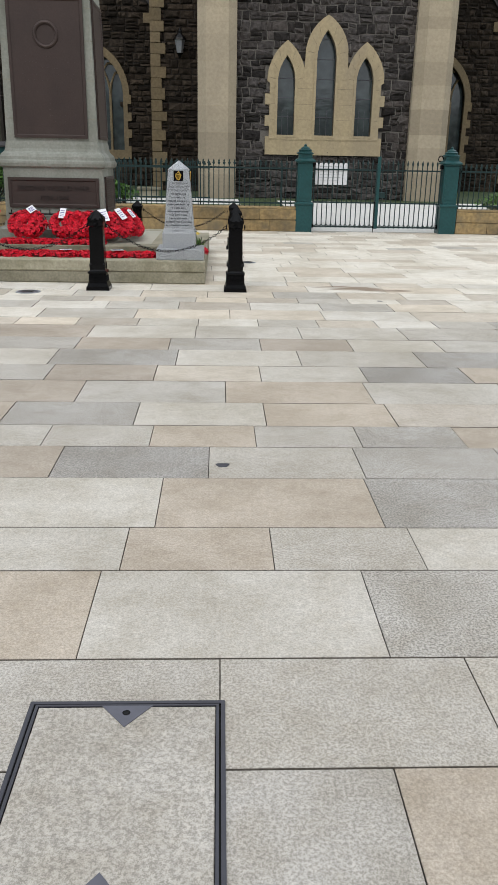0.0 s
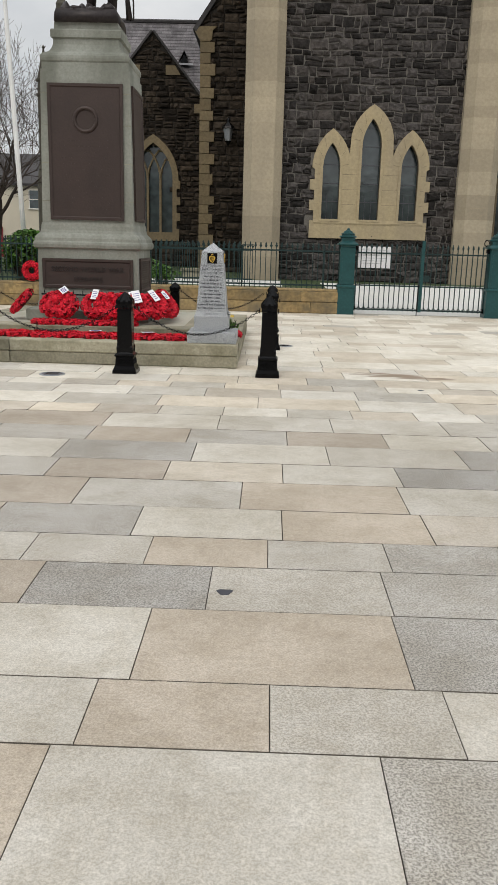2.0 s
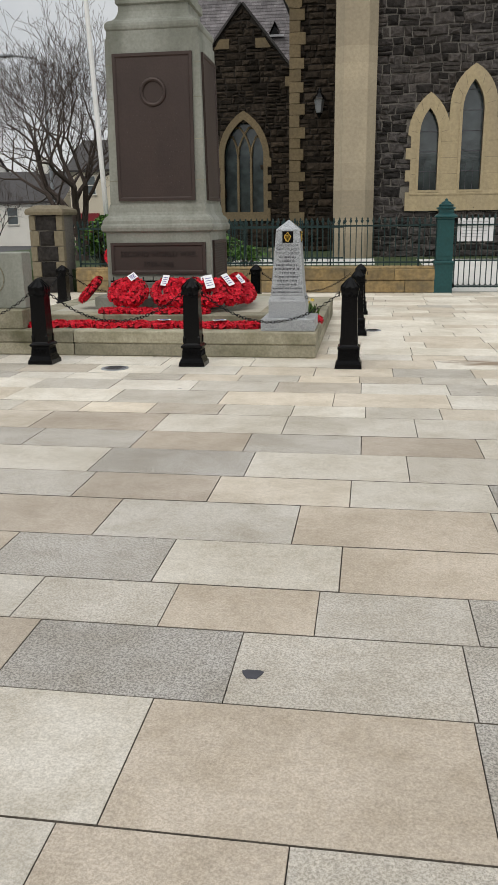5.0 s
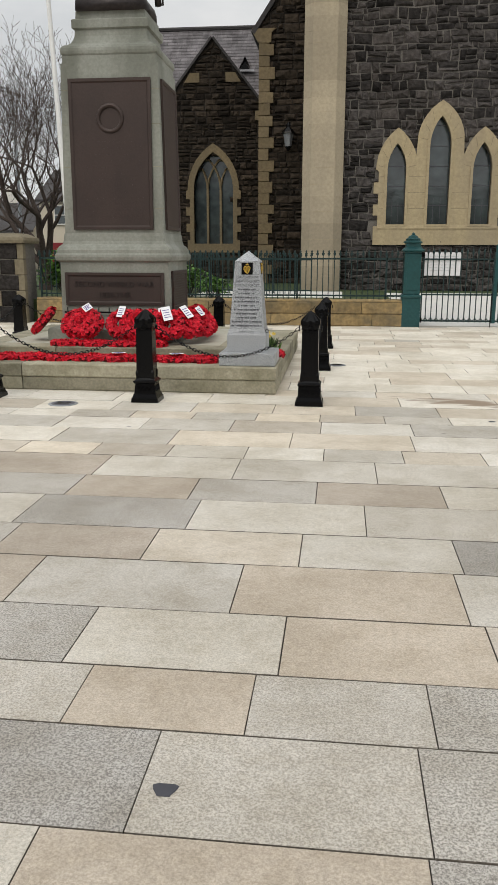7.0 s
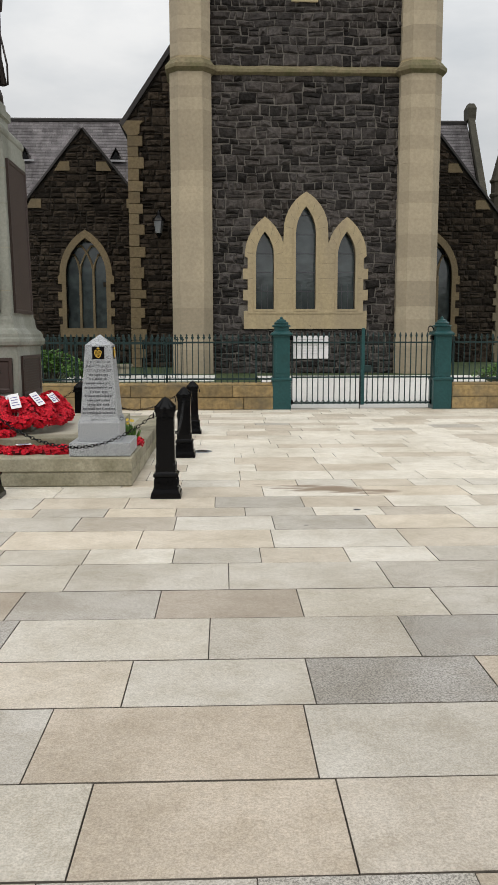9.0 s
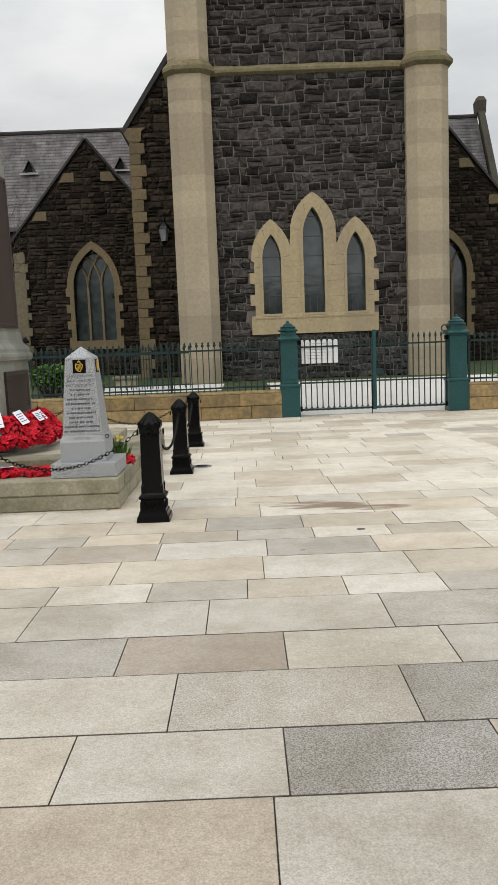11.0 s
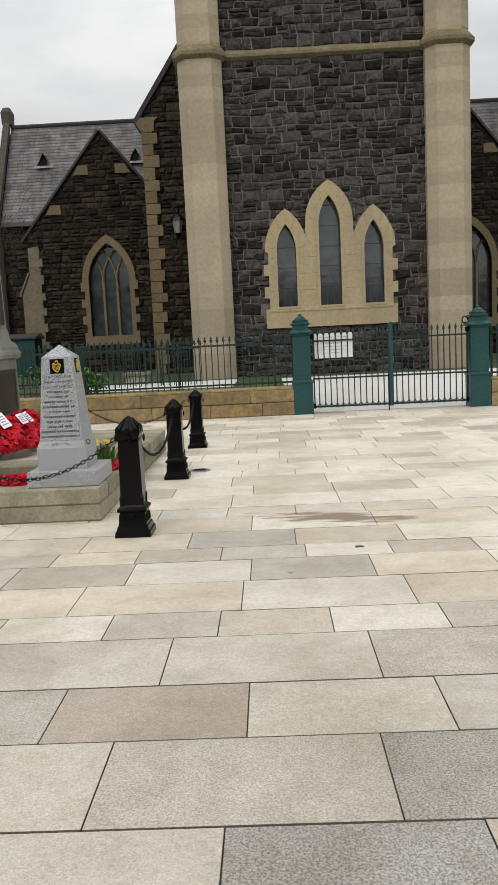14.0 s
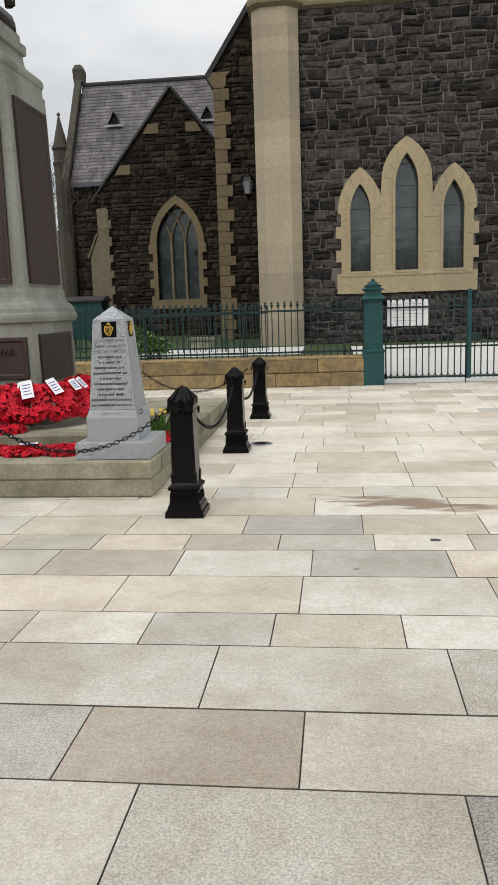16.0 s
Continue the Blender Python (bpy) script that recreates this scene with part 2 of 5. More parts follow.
M_WOODRED = surface("shop_front_red", (0.22, 0.02, 0.025), 0.5, 10, 0.1, bump=0)
M_PIPE = surface("grey_downpipe_paint", (0.10, 0.10, 0.12), 0.5, 20, 0.1, bump=0)
M_DAFF = surface("daffodil_yellow", (0.7, 0.5, 0.08), 0.6, 20, 0.1, bump=0)


def granite_material():
    m, nt, b = tree_of("speckled_grey_granite")
    fine = noise_node(nt, 130.0, 2.0, 0.75)
    c = ramp_node(nt, fine, [(0.38, grey(0.10)), (0.47, grey(0.29)), (0.57, grey(0.50))])
    c = mix_node(nt, c, (0.96, 1.0, 1.04), 1.0, "MULTIPLY")
    nt.links.new(c, b.inputs["Base Color"])
    b.inputs["Roughness"].default_value = 0.4
    return m


def glass_material():
    m, nt, b = tree_of("leaded_church_glass")
    n = noise_node(nt, 3.0, 3.0, 0.5)
    nt.links.new(ramp_node(nt, n, [(0.35, (0.032, 0.044, 0.048)), (0.7, (0.066, 0.088, 0.092))]), b.inputs["Base Color"])
    b.inputs["Roughness"].default_value = 0.09
    b.inputs["Specular IOR Level"].default_value = 1.0
    bump_node(nt, b, noise_node(nt, 5.0, 2.0), 0.12, 0.02)
    return m


M_GRANITE, M_GLASS = granite_material(), glass_material()


# ---- mesh helpers ----
class Build:
    """Gathers vertices and faces of one mesh."""

    def __init__(self):
        self.v, self.f = [], []

    def add(self, verts, faces):
        k = len(self.v)
        self.v += [tuple(p) for p in verts]
        self.f += [tuple(i + k for i in f) for f in faces]
        return self

    def box(self, x0, x1, y0, y1, z0, z1, c=0.0):
        """A box, its edges cut by c."""
        if c <= 0:
            return self.loft([(x0, x1, y0, y1, z0), (x0, x1, y0, y1, z1)])
        return self.loft([(x0 + c, x1 - c, y0 + c, y1 - c, z0), (x0, x1, y0, y1, z0 + c), (x0, x1, y0, y1, z1 - c), (x0 + c, x1 - c, y0 + c, y1 - c, z1)])

    def loft(self, rings):
        """Rectangles (x0, x1, y0, y1, z) joined from the bottom up, closed at both ends."""
        vs, fs = [], []
        for x0, x1, y0, y1, z in rings:
            vs += [(x0, y0, z), (x1, y0, z), (x1, y1, z), (x0, y1, z)]
        for r in range(len(rings) - 1):
            for i in range(4):
                a, b = r * 4 + i, r * 4 + (i + 1) % 4
                fs.append((a, b, b + 4, a + 4))
        n = len(vs)
        fs += [(3, 2, 1, 0), (n - 4, n - 3, n - 2, n - 1)]
        return self.add(vs, fs)

    def rings(self, loops, close=True):
        """Loops of equal count joined one to the next."""
        n = len(loops[0])
        vs = [p for lp in loops for p in lp]
        fs = []
        for r in range(len(loops) - 1):
            for i in range(n):
                a, b = r * n + i, r * n + (i + 1) % n
                fs.append((a, b, b + n, a + n))
        if close:
            fs += [tuple(range(n - 1, -1, -1)), tuple(range(len(vs) - n, len(vs)))]
        return self.add(vs, fs)

    def lathe(self, cx, cy, profile, n=12, turn=0.0):
        return self.rings([[(cx + r * math.cos(turn + 2 * math.pi * i / n), cy + r * math.sin(turn + 2 * math.pi * i / n), z) for i in range(n)] for r, z in profile])

    def tube(self, pts, radii, n=6):
        loops = []
        pts = [Vector(p) for p in pts]
        for i, p in enumerate(pts):
            d = (pts[min(i + 1, len(pts) - 1)] - pts[max(i - 1, 0)]).normalized()
            u = d.cross(Vector((0.13, 0.21, 1)) if abs(d.z) < 0.95 else Vector((1, 0.1, 0))).normalized()
            w = d.cross(u)
            r = radii[i] if isinstance(radii, (list, tuple)) else radii
            loops.append([p + r * (u * math.cos(2 * math.pi * k / n) + w * math.sin(2 * math.pi * k / n)) for k in range(n)])
        return self.rings(loops)

    def plate(self, outer, holes, y0, y1):
        """A wall piece: an outline in x and z with holes, from y0 (front) to y1."""
        bm = bmesh.new()
        for lp in (outer, *holes):
            vs = [bm.verts.new((x, y0, z)) for x, z in lp]
            for i in range(len(vs)):
                bm.edges.new((vs[i], vs[(i + 1) % len(vs)]))
        bmesh.ops.triangle_fill(bm, use_beauty=True, use_dissolve=False, edges=bm.edges[:], normal=(0, -1, 0))
        ret = bmesh.ops.extrude_face_region(bm, geom=bm.faces[:])
        for e in ret["geom"]:
            if isinstance(e, bmesh.types.BMVert):
                e.co.y = y1
        bmesh.ops.recalc_face_normals(bm, faces=bm.faces[:])
        bm.verts.index_update()
        self.add([v.co for v in bm.verts], [[v.index for v in f.verts] for f in bm.faces])
        bm.free()
        return self

    def mesh(self, name, mat, smooth=False, fix=True):
        me = bpy.data.meshes.new(name)
        me.from_pydata(self.v, [], self.f)
        me.update()
        if fix and len(self.v) < 20000:
            bm = bmesh.new()
            bm.from_mesh(me)
            bmesh.ops.recalc_face_normals(bm, faces=bm.faces[:])
            bm.to_mesh(me)
            bm.free()
        me.materials.append(mat)
        if smooth:
            for p in me.polygons:
                p.use_smooth = True
        return me


def part(name, b, mat, parent=None, label="", smooth=False):
    ob = new(name, b if isinstance(b, bpy.types.Mesh) else b.mesh(name, mat, smooth))
    if parent is not None:
        ob.parent = parent
    if label:
        tagged(ob, label)
    return ob


def thing(name, label, category, x=0.0, y=0.0, z=0.0, group="", kind=""):
    ob = new(name)
    ob.empty_display_size = 0.1
    ob.matrix_basis = pose(x, y, z)
    return tagged(ob, label, category, group, kind)


def arch(cx, half, z0, spring, apex, n=8):
    """A pointed arch outline, anticlockwise from the lower left."""
    h, out = apex - spring, [(cx - half, z0), (cx + half, z0)]
    r = (half * half + h * h) / (2 * half)
    top = math.acos(max(-1, min(1, (r - half) / r)))
    for i in range(n + 1):
        a = top * i / n
        out.append((cx + half - r + r * math.cos(a), spring + r * math.sin(a)))
    for i in range(n - 1, -1, -1):
        a = top * i / n
        out.append((cx - half + r - r * math.cos(a), spring + r * math.sin(a)))
    return out


rng = random.Random(7)


def rubble_cells(x0, x1, z0, z1, seed, hmin=0.11, hmax=0.26, wmin=0.16, wmax=0.55):
    """Squared rubble brought to rough courses: cells (x0, x1, z0, z1)."""
    r = random.Random(seed)
    cells, z = [], z0
    while z < z1 - 0.03:
        h = min(r.uniform(hmin, hmax) * 1.25, z1 - z)
        x = x0 - r.uniform(0, 0.2)
        while x < x1 - 0.02:
            w = r.uniform(wmin, wmax) * (1.0 if r.random() > 0.2 else 0.6)
            xa, xb = max(x, x0), min(x + w, x1)
            if xb - xa > 0.06:
                if h > 0.22 and r.random() < 0.45:
                    s = h * r.uniform(0.35, 0.65)
                    cells += [(xa, xb, z, z + s), (xa, xb, z + s, z + h)]
                else:
                    cells.append((xa, xb, z, z + h))
            x += w
        z += h
    return cells


def sway(x, z):
    """Shifts a corner of the coursing a little, alike for all stones that meet there."""
    dx = 0.014 * math.sin(z * 9.1 + 1.7 * math.sin(x * 2.3)) + 0.008 * math.sin(z * 23.0 + x * 3.1)
    dz = 0.018 * math.sin(x * 4.3 + 2.1 * math.sin(z * 1.9)) + 0.008 * math.sin(x * 13.7 + z * 2.7)
    return x + dx, z + dz


def rock(cell, y, r, top=None, joint=0.011, deep=0.085, uneven=False):
    """One rock-faced stone proud of the wall face at y: vertices and faces."""
    xa, xb, za, zb = cell
    j = joint
    q = [sway(px, pz) for px, pz in ((xa + j, za + j), (xb - j, za + j), (xb - j, zb - j), (xa + j, zb - j))] if uneven else [(xa + j, za + j), (xb - j, za + j), (xb - j, zb - j), (xa + j, zb - j)]
    q = [(px + r.uniform(-1, 1) * j * 1.25, pz + r.uniform(-1, 1) * j * 1.25) for px, pz in q]
    if top:
        q = [(px, min(pz, top(px))) for px, pz in q]
    cx, cz = sum(p[0] for p in q) / 4, sum(p[1] for p in q) / 4
    hump = deep * r.uniform(0.35, 1.0)
    vs = [(px, y, pz) for px, pz in q]
    vs += [(cx + (px - cx) * 0.94, y - 0.016 - r.uniform(0, 0.012), cz + (pz - cz) * 0.90) for px, pz in q]
    w, h = abs(q[1][0] - q[0][0]), abs(q[2][1] - q[1][1])
    vs += [(cx + (px - cx) * r.uniform(0.45, 0.8), y - hump * r.uniform(0.55, 1.15), cz + (pz - cz) * r.uniform(0.35, 0.8)) for px, pz in q]
    vs.append((cx + r.uniform(-0.15, 0.15) * w, y - hump * r.uniform(0.9, 1.35), cz + r.uniform(-0.12, 0.2) * h))
    ring = [(i, (i + 1) % 4, (i + 1) % 4 + 4, i + 4) for i in range(4)] + [(i + 4, (i + 1) % 4 + 4, (i + 1) % 4 + 8, i + 8) for i in range(4)]
    return vs, ring + [(8 + i, 8 + (i + 1) % 4, 12) for i in range(4)]


def rubble(parent, cells, y, mat, mat_piece, singles=None, top=None, skip=None, seed=3, uneven=False):
    """Covers a wall face with stones; those for which singles(cell) holds are objects of their own."""
    r = random.Random(seed)
    rest, n = Build(), 0
    for c in cells:
        if skip and skip((c[0] + c[1]) / 2, (c[2] + c[3]) / 2):
            continue
        if top and top((c[0] + c[1]) / 2) < c[2] + 0.03:
            continue
        vs, fs = rock(c, y, r, top, uneven=uneven)
        if singles and n < 300 and singles(c):
            me = Build().add(vs, fs).mesh("stone", mat_piece)
            ob = new("stone", me)
            ob.parent = parent
            n += 1
        else:
            rest.add(vs, fs)
    if rest.v:
        tagged(part("stonework", rest.mesh("stonework", mat, fix=False), mat, parent), kind="stuff")


def text_mesh(words, size, mat, m, parent, name="lettering", depth=0.002, label=""):
    cu = bpy.data.curves.new(name, "FONT")
    cu.body, cu.size, cu.extrude, cu.align_x, cu.align_y, cu.resolution_u = words, size, depth, "CENTER", "CENTER", 2
    tmp = new("tmp", cu)
    me = bpy.data.meshes.new_from_object(tmp.evaluated_get(bpy.context.evaluated_depsgraph_get()))
    bpy.data.objects.remove(tmp)
    me.materials.clear()
    me.materials.append(mat)
    ob = new(name, me)
    ob.parent, ob.matrix_basis = parent, m
    if label:
        tagged(ob, label)
    return ob


# ---- ground ----
g = Build()
g.add([(-700, -700, -0.06), (700, -700, -0.06), (700, 900, -0.06), (-700, 900, -0.06)], [(0, 1, 2, 3)])
tagged(part("ground", g, M_ASPHALT), "dark asphalt ground reaching the horizon", "ground", kind="structure")
pavement = part("pavement", Build().box(-16, 18, -6, 19.75, -0.055, -0.016), M_BED)
tagged(pavement, "square paved with mixed white, grey and tan granite slabs", "pavement", kind="structure")


g = Build()
g.box(-14, 1.5, 19.5, 60, -0.05, 0.5)
g.box(7.4, 30, 19.5, 60, -0.05, 0.5)
g.box(1.5, 7.4, 23.5, 60, -0.05, 0.5)
tagged(part("lawn", g, M_GRASS), "green churchyard lawn behind the low wall", "lawn", kind="structure")
g = Build()
g.add([(1.5, 19.5, 0.0), (7.4, 19.5, 0.0), (7.4, 23.5, 0.504), (1.5, 23.5, 0.504), (1.5, 19.5, -0.05), (7.4, 19.5, -0.05), (7.4, 23.5, -0.05), (1.5, 23.5, -0.05)],
      [(0, 1, 2, 3), (0, 4, 5, 1), (1, 5, 6, 2), (3, 7, 4, 0)])
tagged(part("gate_path", g, M_CONCRETE), "pale concrete path rising from the gate", "path", kind="structure")
g = Build()
g.box(-3.3, 0.4, 21.0, 24.0, 0.45, 0.506)
g.box(7.5, 16, 22.0, 23.2, 0.45, 0.506)
tagged(part("yard_path", g, M_CONCRETE), "pale concrete path along the church", "path", kind="structure")

# ---- church: tower ----
TX, TY = 2.93, 25.06
tower = thing("church_tower", "dark basalt rubble church tower with buff sandstone buttresses", "church tower", TX, TY, 0.5)


def at_part(name, b, mat, parent, label="", smooth=False, origin=(0, 0, 0)):
    """Builds in world places, hung under a thing that stands at origin."""
    b.v = [(x - origin[0], y - origin[1], z - origin[2]) for x, y, z in b.v]
    return part(name, b, mat, parent, label, smooth)


TO = (TX, TY, 0.5)
S_H, C_H = 0.25, 0.28
SIDE = 1.14
lights = [arch(TX - SIDE, S_H, 2.3, 3.75, 4.42), arch(TX, C_H, 2.3, 4.35, 5.10), arch(TX + SIDE, S_H, 2.3, 3.75, 4.42)]
up_light = arch(TX - 0.08, 0.14, 10.7, 11.75, 12.05)
wall = Build().plate([(TX - 3.3, 0.3), (TX + 3.3, 0.3), (TX + 3.3, 24), (TX - 3.3, 24)], [*lights, up_light], TY, TY + 0.7)
for wb in ((TX - 3.3, TX - 2.7, TY + 0.7, TY + 7.0, 0.3, 24), (TX + 2.7, TX + 3.3, TY + 0.7, TY + 7.0, 0.3, 24), (TX - 2.7, TX + 2.7, TY + 6.4, TY + 7.0, 0.3, 24), (TX - 3.3, TX + 3.3, TY, TY + 7.0, 24, 24.4)):
    at_part("wall", Build().box(*wb), M_MORTAR, tower, origin=(TX, TY, 0.5))
t_wall = at_part("wall", wall, M_MORTAR, tower, "dark basalt rubble with pale pointing", origin=TO)


def heads_outline(specs, z0, toothed, step=0.29, tooth=0.13):
    """The outer edge over a row of pointed heads (cx, half, spring, apex); sides toothed from z0 up to the first spring."""
    out = []
    cx, half, spring, apex = specs[-1]
    right = cx + half
    z, k = z0 + 0.5, 0
    out.append((right + 0.03, z0))
    out.append((right + 0.03, z))
    while z + step < spring:
        dx = tooth if k % 2 else 0.0
        out += [(right - 0.08 + dx, z + 0.001), (right - 0.08 + dx, z + step)]
        z += step
        k += 1
    for i in range(len(specs) - 1, -1, -1):
        cx, half, spring, apex = specs[i]
        pts = arch(cx, half, 0, spring, apex, 7)[2:]
        if i > 0:
            lim = specs[i - 1][0] + specs[i - 1][1]
        if i < len(specs) - 1:
            nxt = specs[i + 1]
            lo = nxt[0] - nxt[1]
            pts = [p for p in pts if not (p[0] > lo and p[1] < nxt[3] - 0.35)]
        if i > 0:
            pts = [p for p in pts if not (p[0] < specs[i - 1][0] + specs[i - 1][1] and p[1] < specs[i - 1][3] - 0.35)]
        out += pts
    cx, half, spring, apex = specs[0]
    left = cx - half
    z_list, z, k = [], z0 + 0.5, 0
    seg = []
    while z + step < spring:
        dx = tooth if k % 2 else 0.0
        seg += [(left + 0.08 - dx, z + 0.001), (left + 0.08 - dx, z + step)]
        z += step
        k += 1
    out += seg[::-1]
    out += [(left - 0.03, z0 + 0.5), (left - 0.03, z0)]
    return out


win = thing("window_1", "triple lancet window with buff sandstone surround and leaded glass", "window", TX, TY, 1.75, kind="structure")
WO = (TX, TY, 1.75)
so = heads_outline([(TX - SIDE, 0.56, 3.75, 4.82), (TX, 0.62, 4.45, 5.49), (TX + SIDE, 0.56, 3.75, 4.82)], 1.75, True)
at_part("surround", Build().plate(so, lights, TY - 0.10, TY + 0.1), M_SAND, win, "buff sandstone surround", origin=WO)
for lo, (cx, half, sp, ap) in zip(lights, ((TX - SIDE, S_H, 3.75, 4.42), (TX, C_H, 4.35, 5.10), (TX + SIDE, S_H, 3.75, 4.42))):
    pane = at_part("pane", Build().plate(lo, [], TY + 0.20, TY + 0.22), M_GLASS, win, "dark leaded glass", origin=WO)
    bars = Build()
    z = 2.3 + 0.5
    while z < ap - 0.2:
        bars.box(cx - half, cx + half, TY + 0.185, TY + 0.205, z, z + 0.016)
        z += 0.52
    for k in (-1, 1):
        bars.box(cx + k * half * 0.34 - 0.005, cx + k * half * 0.34 + 0.005, TY + 0.19, TY + 0.205, 2.3, 3.0)
    bars.v = [(x - WO[0], y - WO[1], z - WO[2]) for x, y, z in bars.v]
    part("glazing_bar", bars, M_PIPE, pane)
    part("inner_jamb", Build().plate([(a - WO[0], c - WO[2]) for a, c in arch(cx, half + 0.07, 2.24, sp, ap + 0.10)], [[(a - WO[0], c - WO[2]) for a, c in lo]], -0.125, -0.098), M_SAND, win)
at_part("sill", Build().loft([(TX - 1.62, TX + 1.62, TY - 0.11, TY + 0.1, 2.16), (TX - 1.62, TX + 1.62, TY - 0.118, TY + 0.1, 2.2), (TX - 1.62, TX + 1.62, TY - 0.105, TY + 0.1, 2.29)]), M_SAND, win, origin=WO)

for z in (2.72, 3.14, 3.56):
    for xa, xb in ((-1.58, -1.47), (-0.81, -0.36), (0.36, 0.81), (1.47, 1.58)):
        at_part("joint", Build().box(TX + xa, TX + xb, TY - 0.1025, TY - 0.095, z - 0.004, z + 0.004), M_SAND_D, win, origin=WO)
for cx, half, sp, ap in ((TX - SIDE, 0.5, 3.85, 4.72), (TX, 0.56, 4.55, 5.38), (TX + SIDE, 0.5, 3.85, 4.72)):
    for side in (-1, 1):
        for f in (0.0, 0.42, 0.8):
            zo, xo = sp + (ap - sp) * f, half * math.sqrt(1 - f)
            zi, xi = sp - 0.05 + (ap - 0.42 - sp) * f, (half - 0.20) * math.sqrt(1 - f)
            at_part("joint", Build().tube([(cx + side * xi, TY - 0.099, zi), (cx + side * xo, TY - 0.099, zo)], 0.005, 4), M_SAND_D, win, origin=WO)

win2 = thing("window_2", "narrow single lancet with buff toothed surround", "window", TX - 0.08, TY, 10.4, kind="structure")
W2 = (TX - 0.08, TY, 10.4)
so2 = heads_outline([(TX - 0.08, 0.33, 11.75, 12.35)], 10.4, True, 0.26, 0.12)
at_part("surround", Build().plate(so2, [up_light], TY - 0.10, TY + 0.1), M_SAND, win2, origin=W2)
at_part("pane", Build().plate(up_light, [], TY + 0.2, TY + 0.22), M_GLASS, win2, "dark leaded glass", origin=W2)


def buttress(cx, flip):
    """A clasping buttress: an octagon with long front, set back above the string course, in ashlar courses."""
    def ring(h, c, z, yc):
        return [(cx - h, yc - h + c, z), (cx - h + c, yc - h, z), (cx + h - c, yc - h, z), (cx + h, yc - h + c, z), (cx + h, yc + h, z), (cx - h, yc + h, z)]
    b = Build()
    yc = TY + 0.08
    b.rings([ring(0.555, 0.24, 0.3, yc), ring(0.555, 0.24, 8.5, yc)])
    b.rings([ring(0.535, 0.24, 8.6, yc), ring(0.52, 0.24, 24.6, yc)])
    ob = at_part("buttress", b, M_SAND, tower, "octagonal buff sandstone buttress", origin=TO)
    z, k = 0.5, 0
    r = random.Random(int(cx * 10) + 50)
    while z < 13.2:
        h = r.uniform(0.28, 0.44)
        if z < 8.5 < z + h:
            h = 8.5 - z
        if 8.45 < z < 8.9:
            z = 8.9
        s = 0.558 if z < 8.6 else 0.538
        cut = 0 if k % 2 else 0.18
        c = Build().rings([ring(s, 0.235, z + 0.0015, yc), ring(s, 0.235, z + h - 0.0015, yc)])
        o = at_part("ashlar_block", c, M_SAND_P, tower, origin=TO)
        z += h
        k += 1
    cap = Build().rings([ring(0.565, 0.24, 8.5, yc), ring(0.67, 0.28, 8.58, yc), ring(0.67, 0.28, 8.67, yc), ring(0.545, 0.24, 8.84, yc)])
    at_part("string_cap", cap, M_MOSS, tower, "mossy moulded string course", origin=TO)


for bx in (TX - 3.15, TX + 3.08):
    buttress(bx, bx > TX)
sc = Build().add([], [])
prof = [(0.0, 8.54), (0.13, 8.60), (0.13, 8.67), (0.0, 8.80)]
vs = [(x, TY - d, z) for x in (TX - 2.6, TX + 2.55) for d, z in prof]
sc.add(vs, [(0, 4, 5, 1), (1, 5, 6, 2), (2, 6, 7, 3)])
at_part("string_course", sc, M_MOSS, tower, "mossy moulded string course", origin=TO)
# ---- church: nave front, gables, roofs ----
church = thing("church", "dark stone church with slate roofs and pointed gables", "church", -4.86, 35, 0.5)
CO = (-4.86, 35, 0.5)
NY = 30.0
nave_poly = [(-2.48, 0.3), (7.2, 0.3), (7.2, 10.37), (2.93, 16.6), (-2.48, 8.71)]
nave_wall = at_part("wall", Build().plate(nave_poly, [], NY, NY + 0.6), M_MORTAR_D, church, "dark brown basalt rubble", origin=CO)


def nave_rake(x):
    return 8.71 + 1.46 * ((x + 2.48) if x < 2.93 else (8.34 - x)) - 0.06


def coping(b, xa, za, xb, zb, y0, y1, t=0.16, lift=0.0):
    """A sloped coping or roof edge from (xa, za) to (xb, zb)."""
    d = math.hypot(xb - xa, zb - za)
    nx, nz = -(zb - za) / d, (xb - xa) / d
    if nz < 0:
        nx, nz = -nx, -nz
    vs = []
    for y in (y0, y1):
        vs += [(xa + nx * lift, y, za + nz * lift), (xb + nx * lift, y, zb + nz * lift), (xb + nx * (t + lift), y, zb + nz * (t + lift)), (xa + nx * (t + lift), y, za + nz * (t + lift))]
    return b.add(vs, [(0, 1, 2, 3), (7, 6, 5, 4), (0, 4, 5, 1), (1, 5, 6, 2), (2, 6, 7, 3), (3, 7, 4, 0)])


at_part("roof_edge", coping(Build(), -2.66, 8.45, 2.93, 16.6, NY - 0.12, NY + 5.0, 0.14), M_DARKROOF, church, origin=CO)
at_part("roof_edge", coping(Build(), 7.2, 10.37, 2.93, 16.6, NY - 0.12, NY + 5.0, 0.14), M_DARKROOF, church, origin=CO)
# side walls of the nave front
at_part("side_wall", Build().box(-2.48, -2.0, NY + 0.6, 36, 0.3, 8.6), M_MORTAR_D, church, origin=CO)
at_part("side_wall", Build().box(6.8, 7.2, NY + 0.6, 36, 0.3, 8.6), M_MORTAR_D, church, origin=CO)


